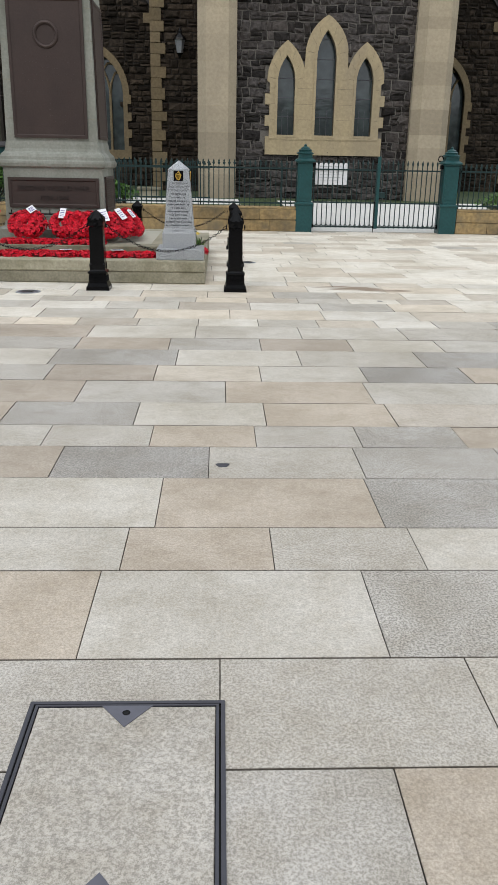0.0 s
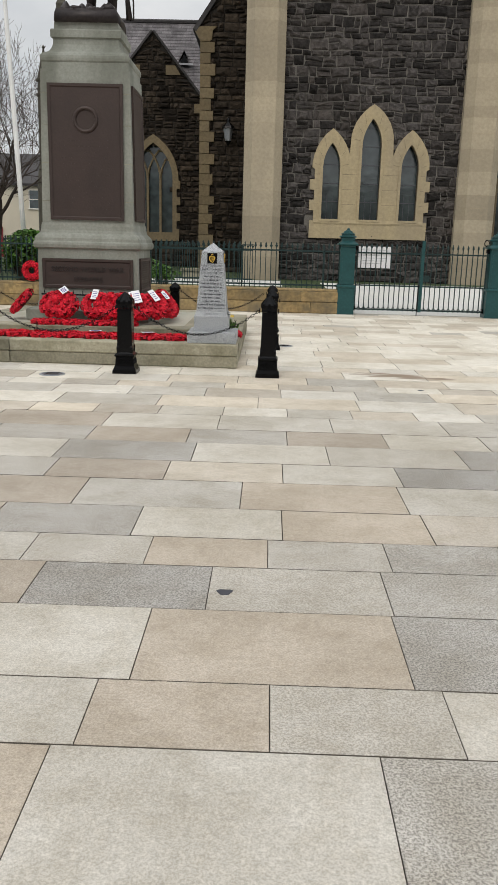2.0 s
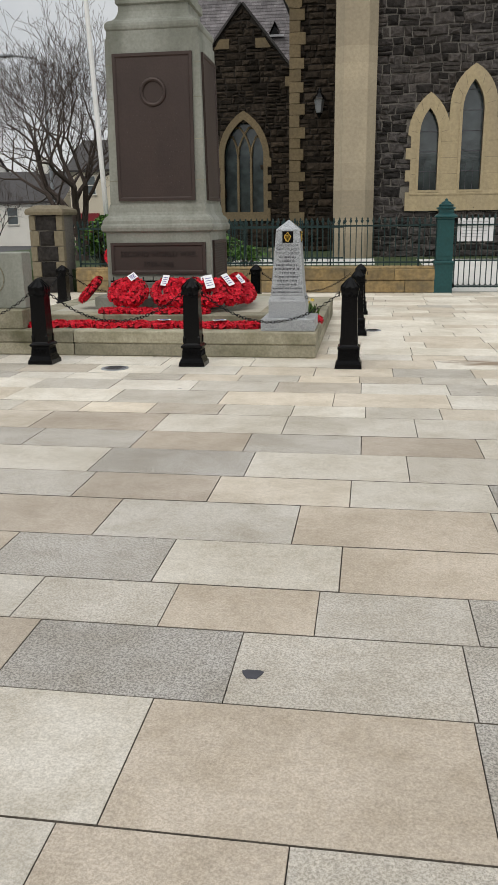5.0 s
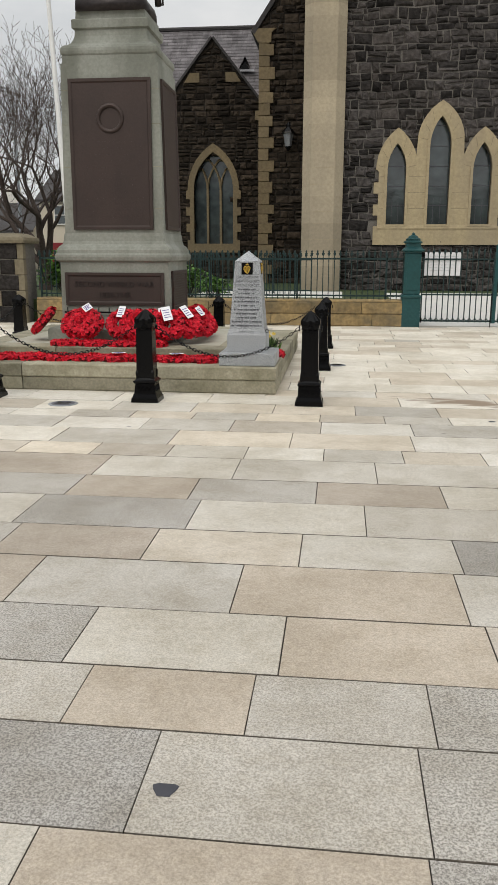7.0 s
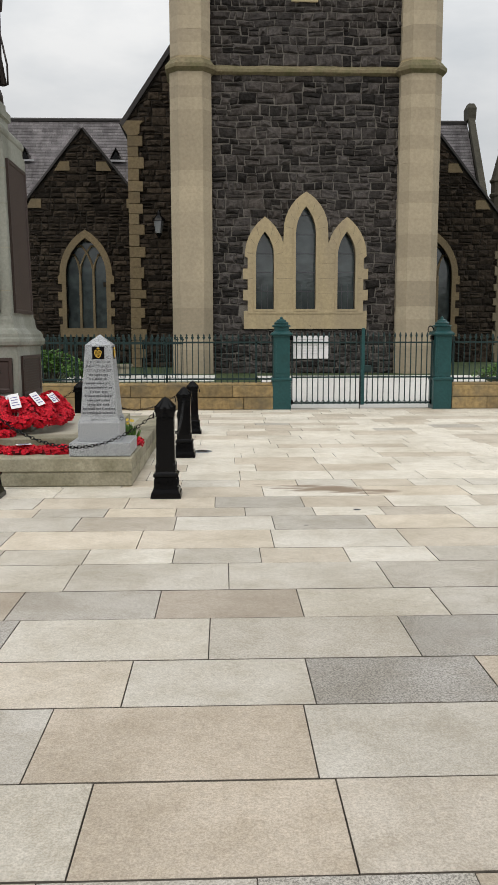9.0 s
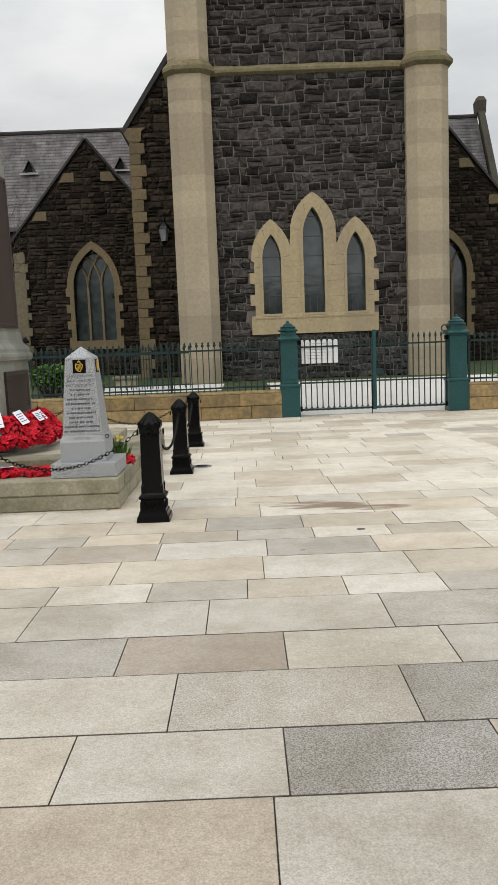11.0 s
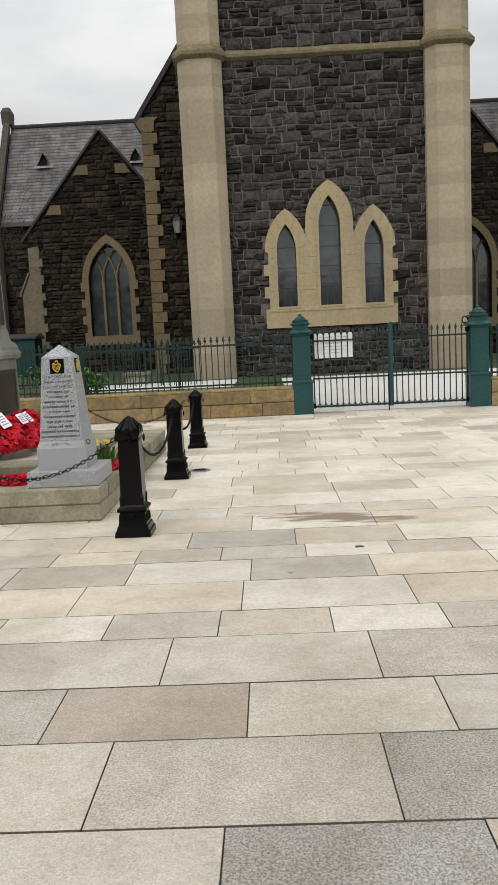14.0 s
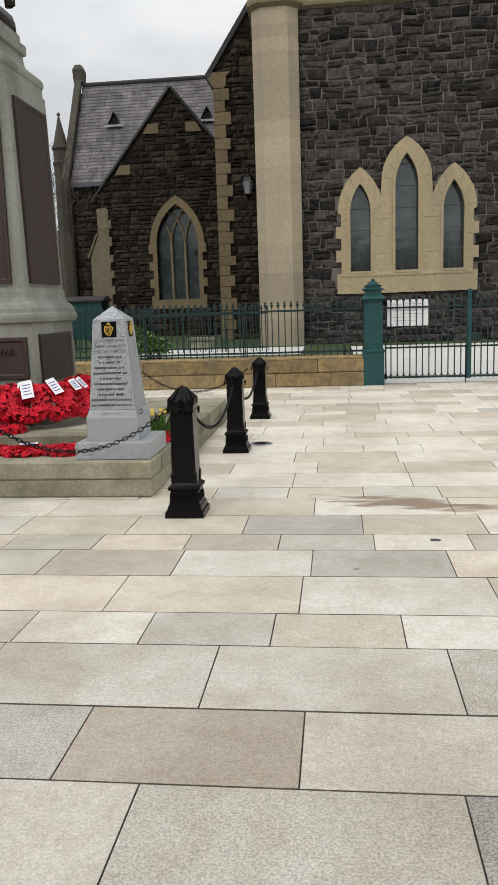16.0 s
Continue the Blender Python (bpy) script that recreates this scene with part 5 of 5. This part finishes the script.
lean = [(-0.97, -0.70, -72, 1, None), (-0.43, -1.0, -8, 2, None), (-0.31, -1.06, 0, 0, (0.0, 0.20, 0.055, 0.055, 42)), (0.15, -1.0, 0, 1, (-0.03, 0.13, 0.045, 0.09, -6)),
        (0.34, -1.06, 3, 2, None), (0.49, -1.0, 6, 0, (0.17, 0.12, 0.06, 0.075, 8)), (0.74, -1.04, 12, 1, (-0.03, 0.11, 0.06, 0.11, 12)), (0.92, -0.92, 34, 2, (0.02, 0.13, 0.05, 0.10, 20)), (1.03, -0.74, 56, 0, (0.06, 0.12, 0.045, 0.07, 10))]
for dx, dy, turn, k, card in lean:
    wreath(pose(MX + dx, STEP_Y + dy, 0.63, 47, 0, turn) @ Matrix.Diagonal((0.97, 0.97, 0.9, 1.0)), k, card)
for i, dy in enumerate((-0.36, -0.02)):
    wreath(pose(MX + 0.98, STEP_Y + dy, 0.62, 50, 0, 80 + 6 * i), i + 1, (0.03, 0.10, 0.05, 0.07, 10) if i < 1 else None)
# wreaths lying flat on the tiers
for i in range(4):
    wreath(pose(MX - 0.50 + i * 0.36, STEP_Y - 1.31, 0.412) @ Matrix.Diagonal((0.95, 0.72, 0.9, 1.0)), i, None, "red poppy wreath lying on the upper step", FLAT)
for i in range(9):
    wreath(pose(MX - 1.45 + i * 0.345, STEP_Y - 1.80 - 0.02 * (i % 2), 0.303) @ Matrix.Diagonal((1.0, 0.86, 0.9, 1.0)), i + 1, (0.0, 0.12, 0.08, 0.04, 20) if i in (5, 7) else None, "red poppy wreath lying flat on the lower step", FLAT)
wreath(pose(-0.5, 11.6, 0.303, 3, 0, 20), 2, None, "red poppy wreath lying flat behind the obelisk", FLAT)


def plant(name, x, y, z, w, d, h, n, label, flowers=0, seed=1, leaf=0.05, long=1.0):
    """A clump of small leaves on short stems."""
    ob = thing(name, label, "plant", x, y, z)
    r = random.Random(seed)
    lf, st = Build(), Build()
    for i in range(n):
        p = Vector((r.gauss(0, 0.33) * w, r.gauss(0, 0.33) * d, 0))
        p.x, p.y = max(-w, min(w, p.x)), max(-d, min(d, p.y))
        top = h * r.uniform(0.35, 1.0) * (1 - 0.45 * min(1, (abs(p.x) / w) ** 2 + (abs(p.y) / d) ** 2 * 0.5))
        base = Vector((p.x * 0.8, p.y * 0.8, 0 if long > 1 else max(0, top - leaf * 3)))
        tip = Vector((p.x + r.uniform(-.5, .5) * leaf, p.y + r.uniform(-.5, .5) * leaf, top))
        s = Vector((r.uniform(-1, 1), r.uniform(-1, 1), r.uniform(-.3, .3))).normalized() * leaf * (0.16 if long > 1 else 0.5)
        mid = (base + tip) / 2 if long > 1 else tip - Vector((0, 0, leaf * 0.4))
        if long <= 1:
            base = tip - Vector((r.uniform(-1, 1), r.uniform(-1, 1), r.uniform(-.2, 1))).normalized() * leaf
            mid = (base + tip) / 2
        lf.add([base, mid + s, tip, mid - s], [(0, 1, 2, 3)])
        if i % 12 == 0:
            st.tube([(p.x * 0.4, p.y * 0.4, 0), tuple(tip)], 0.006, 3)
    tagged(part("foliage", lf.mesh("foliage", M_LEAF, fix=False), M_LEAF, ob), kind="stuff")
    part("stems", st, M_BARK, ob)
    for i in range(flowers):
        a = (r.uniform(-w, w) * 0.7, r.uniform(-d, d) * 0.7, h * r.uniform(0.8, 1.05))
        fb = Build()
        petals(fb, a, (r.uniform(-.5, .5), -1, 0.6), r, 0.022, 6)
        part("flower", fb, M_DAFF, ob)
    return ob


plant("daffodil_clump", -0.50, 11.75, 0.30, 0.16, 0.2, 0.26, 160, "green daffodil clump with pale yellow flowers behind the obelisk", 8, 3, 0.09, 2.0)
plant("daffodil_clump", -4.1, 11.6, 0.30, 0.16, 0.2, 0.2, 120, "green daffodil clump beside the tablet", 3, 4, 0.09, 2.0)
plant("hedge", -5.7, 20.0, 0.5, 0.9, 0.4, 1.25, 4200, "bright green leafy hedge behind the railings", 0, 5, 0.09)
plant("shrub", -3.4, 21.0, 0.5, 0.9, 0.4, 0.75, 1200, "low green shrub behind the railings", 0, 6, 0.08)
plant("shrub", 7.2, 20.6, 0.5, 0.9, 0.5, 0.45, 1100, "low green shrub behind the railings", 0, 7, 0.07)
plant("shrub", -2.6, 20.6, 0.5, 0.5, 0.3, 0.5, 500, "low green shrub behind the railings", 0, 8, 0.07)
chest = thing("chest_tomb", "low pale stone chest tomb in the churchyard", "tomb", -2.15, 23.9, 0.5)
part("body", Build().box(-0.27, 0.27, -0.2, 0.2, 0, 0.22, 0.02), M_STEP, chest)
part("ledger", Build().box(-0.33, 0.33, -0.26, 0.26, 0.22, 0.30, 0.02), M_STEP, chest)
bin_ = thing("green_shed", "green metal storage box beside the church wall", "storage box", -8.3, 33.8, 0.5)
part("body", Build().box(-0.8, 0.8, -0.5, 0.5, 0, 1.4, 0.02), M_TEAL, bin_)
part("lid", Build().loft([(-0.88, 0.88, -0.58, 0.58, 1.4), (-0.88, 0.88, -0.58, 0.58, 1.46), (-0.8, 0.8, 0.3, 0.5, 1.62)]), M_DARKROOF, bin_)

# ---- flagpole, street lamp, tree, far houses ----
fp = thing("flagpole", "tall slim white flagpole behind the memorial, slightly leaning", "flagpole", -5.87, 20.3, 0.5)
fp.matrix_basis = pose(-5.87, 20.3, 0.5, 0, -2.3, 0)
part("pole", Build().lathe(0, 0, [(0.062, -0.01), (0.058, 3), (0.04, 9), (0.028, 11)], 12), M_POLE, fp, smooth=True)
part("base_plate", Build().lathe(0, 0, [(0.18, 0), (0.18, 0.03), (0.1, 0.06)], 12), M_STEELG, fp)
part("finial", Build().lathe(0, 0, [(0.02, 11), (0.06, 11.06), (0.02, 11.12)], 10), M_GOLD, fp)
sl_ = thing("street_lamp", "grey steel street lamp with a single arm", "street lamp", -14.3, 38.0, 0)
part("column", Build().tube([(0, 0, 0), (0, 0, 8.3), (-0.3, 0, 8.6), (-1.3, 0, 8.75)], [0.09, 0.06, 0.05, 0.04], 8), M_STEELG, sl_)
part("lamp_head", Build().box(-2.0, -1.3, -0.14, 0.14, 8.70, 8.82, 0.04), M_STEELG, sl_)


def bare_tree(x, y, z, height, seed, label, spread=1.0, depth=6, trunk=0.16):
    ob = thing("bare_tree", label, "tree", x, y, z)
    r = random.Random(seed)
    wood, twigs = Build(), Build()

    def grow(p, d, length, rad, level):
        pts, q = [p], p
        for i in range(3):
            d = (d + Vector((r.uniform(-1, 1), r.uniform(-1, 1), r.uniform(-0.5, 0.8))) * 0.27).normalized()
            q = q + d * length / 3
            pts.append(q)
        end = max(rad * 0.62, 0.0042)
        (wood if level < 3 else twigs).tube(pts, [max(rad, end), max(rad * 0.87, end), max(rad * 0.74, end), end], 7 if level < 2 else 5 if level < 4 else 3)
        if level >= depth:
            return
        n = 3 if level < 5 else 2
        if level == 0:
            n = 5
        for i in range(n):
            a = 2 * math.pi * (i + r.random() * 0.7) / n
            u = d.orthogonal().normalized()
            v = d.cross(u)
            k = r.uniform(0.45, 0.95) * spread
            nd = (d + (u * math.cos(a) + v * math.sin(a)) * k + Vector((0, 0, 0.24))).normalized()
            grow(pts[-1] if i < 2 else pts[2], nd, length * (r.uniform(0.68, 0.86) if level else 1.75), end * r.uniform(0.7, 0.95), level + 1)

    grow(Vector((0, 0, 0)), Vector((0.06, 0, 1)).normalized(), height * 0.13, trunk, 0)
    part("trunk", wood.mesh("trunk", M_BARK, fix=False), M_BARK, ob, "dark brown trunk and limbs", )
    tagged(part("crown", twigs.mesh("crown", M_TWIG, fix=False), M_TWIG, ob, "bare leafless twigs"), kind="stuff")


bare_tree(-7.95, 24.0, 0.5, 7.0, 11, "dark bare winter tree behind the railings", 1.25, 8, 0.21)
bare_tree(-18.5, 40.0, 0, 5.0, 5, "slim bare young street tree", 0.7, 5, 0.07)


def house(x, y, w, d, eave, ridge, mat, label, turn=0, shop=False, rows=1, n=3):
    ob = thing("house", label, "house", x, y, -0.06)
    ob.matrix_basis = pose(x, y, -0.06, 0, 0, turn)
    part("wall", Build().box(-w / 2, w / 2, 0, d, 0, eave), mat, ob)
    for gx in (-w / 2, w / 2):
        part("gable", Build().add([(gx, 0, eave), (gx, d, eave), (gx, d / 2, ridge - 0.1)], [(0, 1, 2)]), mat, ob)
    rf = Build()
    o = 0.25
    rf.add([(-w / 2 - o, -o, eave - 0.05), (w / 2 + o, -o, eave - 0.05), (w / 2 + o, d / 2, ridge), (-w / 2 - o, d / 2, ridge), (w / 2 + o, d + o, eave - 0.05), (-w / 2 - o, d + o, eave - 0.05),
            (-w / 2 - o, -o, eave - 0.2), (w / 2 + o, -o, eave - 0.2)], [(0, 1, 2, 3), (3, 2, 4, 5), (6, 7, 1, 0)])
    part("roof", rf, M_DARKROOF, ob, "dark grey slate roof")
    for k in range(rows):
        for i in range(n):
            wx = -w / 2 + w * (i + 0.5) / n
            wz = eave - 1.7 - 2.6 * k
            wn = new("window")
            wn.parent, wn.matrix_basis = ob, pose(wx, 0, wz)
            part("pane", Build().box(-0.4, 0.4, -0.01, 0.03, 0, 1.2), M_GLASS, wn, "dark window glass")
            part("frame", Build().box(-0.46, -0.4, -0.04, 0.02, 0, 1.26).box(0.4, 0.46, -0.04, 0.02, 0, 1.26).box(-0.4, 0.4, -0.04, 0.02, 1.2, 1.26).box(-0.4, 0.4, -0.04, 0.02, 0.57, 0.62), M_WHITE, wn)
            part("sill", Build().box(-0.5, 0.5, -0.1, 0.02, -0.08, 0.0), M_WHITE, wn)
    part("chimney", Build().box(w / 4, w / 4 + 0.9, d / 2 - 0.4, d / 2 + 0.4, ridge - 0.6, ridge + 1.0), mat, ob)
    if shop:
        part("shop_front", Build().box(-w / 2 + 0.4, -w / 2 + 2.1, -0.12, 0.0, 0.1, 2.3), M_WOODRED, ob, "dark red shop front")


house(-29.0, 60, 13, 8, 3.3, 5.6, M_WHITE, "long low white rendered house with slate roof", 0, False, 1, 5)
house(-16.5, 58, 9, 8, 5.3, 7.6, M_CREAM, "cream rendered two-storey house with red shop front", 0, True, 1, 3)
house(29.0, 60, 14, 8, 2.3, 5.3, M_WHITE, "low white building with blue-grey roof", 0, False, 1, 3)
house(-44.0, 75, 14, 9, 6.0, 9.0, M_WHITE, "white rendered two-storey terrace house", 0, False, 2, 4)

# plain unseen fronts that close the square behind, toned dark for window reflections
for name_, xa_, xb_, top_ in (("wall_south_1", -48, -23, 6.5), ("wall_south_2", -23, -2, 8.6), ("wall_south_3", -2, 17, 7.2), ("wall_south_4", 17, 48, 8.0)):
    tagged(part(name_, Build().box(xa_, xb_, -40, -34, -0.06, top_), M_SAND_D), "plain unseen front closing the square, dark for window reflections", "wall", kind="structure")
# wreath hung on the railings
wreath(pose(-5.44, FY - 0.09, 0.80, 88, 0, 0), 1, None, "red poppy wreath hung on the iron railings")

# ---- paving details ----
cover = thing("access_cover", "recessed steel-framed access cover filled with granite paving", "access cover", -0.395, 1.72, 0.0)
part("inset_slab", Build().box(-0.262, 0.262, -0.335, 0.335, -0.01, 0.004, 0.003), M_SLAB["g"], cover, "grey speckled granite inset")
fr = Build()
for x0, x1, y0, y1 in ((-0.29, -0.278, -0.36, 0.36), (0.278, 0.29, -0.36, 0.36), (-0.278, 0.278, 0.348, 0.36), (-0.278, 0.278, -0.36, -0.348), (-0.272, -0.264, -0.344, 0.344), (0.264, 0.272, -0.344, 0.344), (-0.264, 0.264, 0.337, 0.344), (-0.264, 0.264, -0.344, -0.337)):
    fr.box(x0, x1, y0, y1, -0.01, 0.006)
part("frame", fr, M_INK, cover, "dark steel frame")
part("seal", Build().box(-0.284, 0.284, -0.354, 0.354, -0.012, 0.0015), M_BLACK, cover)
for s in (1, -1):
    part("key_plate", Build().add([(-0.075, s * 0.337, 0.0065), (0.075, s * 0.337, 0.0065), (0.0, s * 0.245, 0.0065), (-0.075, s * 0.337, 0.0), (0.075, s * 0.337, 0.0), (0.0, s * 0.245, 0.0)], [(0, 1, 2), (0, 3, 4, 1), (1, 4, 5, 2), (2, 5, 3, 0)]), M_PIPE, cover, "triangular steel key plate")
    part("keyhole", Build().lathe(0, s * 0.305, [(0.012, 0.004), (0.012, 0.0072)], 10), M_BLACK, cover)
for x, y, rr in ((-2.45, 9.80, 0.15), (0.33, 13.05, 0.13)):
    d_ = thing("drain_cover", "small round iron drain cover set in the paving", "drain cover", x, y, 0)
    part("rim", Build().lathe(0, 0, [(rr, -0.01), (rr, 0.004), (rr - 0.02, 0.006)], 24), M_STEELG, d_)
    part("lid", Build().lathe(0, 0, [(rr - 0.03, 0.0), (rr - 0.03, 0.008)], 24), M_PIPE, d_)
    for k in range(5):
        part("slot", Build().box(-rr * 0.5, rr * 0.5, -0.006 + (k - 2) * rr * 0.22, 0.006 + (k - 2) * rr * 0.22, 0.007, 0.0095), M_BLACK, d_)
for x, y in ((-0.105, 4.04), (1.78, 9.42)):
    s_ = thing("tar_spot", "dark flattened tar spot on the paving", "spot", x, y, 0.0)
    part("blot", Build().rings([[(0.034 * (1 + 0.3 * math.sin(3 * a + x)) * math.cos(a) * k, 0.04 * (1 + 0.3 * math.cos(2 * a)) * math.sin(a) * k, z) for a in [2 * math.pi * i / 14 for i in range(14)]] for k, z in ((1.0, 0.0), (0.9, 0.002))]), M_INK, s_)

# ---- paving slabs: courses by (far edge, slab length, one joint, tones from the slab left of that joint on) ----
COURSES = [
    (0.70, 1.02, 0.10, ""), (1.28, 0.81, -0.4, ""), (1.80, 1.02, 0.35, "gtgd"), (2.30, 0.81, -0.12, "gggt"), (2.89, 1.035, -0.59, "twdg"), (3.28, 0.62, -0.52, "wtgwt"),
    (3.86, 1.035, -0.41, "wtdg"), (4.33, 0.82, -1.00, "tdgdg"), (4.71, 0.615, -1.14, "wgtgdt"), (5.20, 0.825, -1.48, "tdwtcw"), (5.75, 1.02, -1.10, "twtwg"),
    (6.22, 0.805, -1.42, "gtcwdt"), (6.77, 1.015, -1.49, "wdwgdc"), (7.25, 0.808, -1.375, "gtgtwwt"), (7.81, 0.995, -1.345, "twwwgt"), (8.19, 0.603, -0.94, "tgwgtwg"),
    (8.73, 0.995, -1.01, "gccwtw"), (9.21, 0.80, -0.58, "gtwgcw"), (9.55, 0.60, -1.00, "cgctgwt"), (10.03, 0.805, -0.27, "ccgcwt"), (10.54, 1.0, -1.0, "wwcwcw"),
]
y, k = 10.54, 0
pat = [(0.38, 0.60), (0.55, 1.0), (0.48, 0.80), (0.55, 1.0), (0.38, 0.60), (0.48, 0.80)]
while y < 19.2:
    d, p = pat[k % 6]
    y += d
    COURSES.append((min(y, 19.7), p, rng.uniform(-0.4, 0.4), ""))
    k += 1
BACK = [(-5.95 + 0.55 * i, (0.8, 1.0, 0.6)[i % 3], 0.13 * (i % 5), "") for i in range(1, 12)]
y0_ = -5.95
r = random.Random(19)
rest = {t: Build() for t in M_SLAB}


def slab_build(w, d, gy=0.0042):
    """A slab with a fine arris; cross joints are tighter than those between courses."""
    e, gx = 0.002, 0.0019 + (gy - 0.0042) * 0.5
    return Build().add([(gx, gy, -0.02), (w - gx, gy, -0.02), (w - gx, d - gy, -0.02), (gx, d - gy, -0.02),
                        (gx, gy, -e), (w - gx, gy, -e), (w - gx, d - gy, -e), (gx, d - gy, -e),
                        (gx + e, gy + e, 0), (w - gx - e, gy + e, 0), (w - gx - e, d - gy - e, 0), (gx + e, d - gy - e, 0)],
                       [(0, 1, 5, 4), (1, 2, 6, 5), (2, 3, 7, 6), (3, 0, 4, 7), (4, 5, 9, 8), (5, 6, 10, 9), (6, 7, 11, 10), (7, 4, 8, 11), (8, 9, 10, 11)])


def edge_slots(me, per=9):
    """The sides of slabs carry the dark joint mortar."""
    me.materials.append(M_BED)
    for p in me.polygons:
        if p.index % per < 4:
            p.material_index = 1
    return me


slab_count = 0
for far, pitch, joint, tones in BACK + COURSES:
    near = y0_
    d = far - near
    cache = {}
    lo = int(math.floor((-15.0 - joint) / pitch))
    hi = int(math.ceil((17.0 - joint) / pitch))
    for i in range(lo, hi):
        xa = joint + i * pitch
        n = i + 1
        far_tone = "wwcwwcwwcwg" if far > 10.6 else "wwgcgtwcd"
        t = tones[n] if 0 <= n < len(tones) else r.choice(far_tone)
        # beyond 7.9 m every tone steps paler, standing in for sheen at grazing angles
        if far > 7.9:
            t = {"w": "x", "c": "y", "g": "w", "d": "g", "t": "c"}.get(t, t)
        if -4.2 < xa < 4.6 - pitch * 0.2 and far < 11.2 and far > 0.6 and slab_count < 300 and abs(xa - 0.3) < 1.6 + far * 0.33:
            if t not in cache:
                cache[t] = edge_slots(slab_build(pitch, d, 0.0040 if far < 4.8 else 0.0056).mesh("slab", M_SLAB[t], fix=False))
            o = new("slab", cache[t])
            o.parent = pavement
            o.matrix_basis = pose(xa, near, r.uniform(-0.0012, 0.0012))
            slab_count += 1
        else:
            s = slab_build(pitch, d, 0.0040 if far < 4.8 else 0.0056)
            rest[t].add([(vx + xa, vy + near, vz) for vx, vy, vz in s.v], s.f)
    y0_ = far
for t, b in rest.items():
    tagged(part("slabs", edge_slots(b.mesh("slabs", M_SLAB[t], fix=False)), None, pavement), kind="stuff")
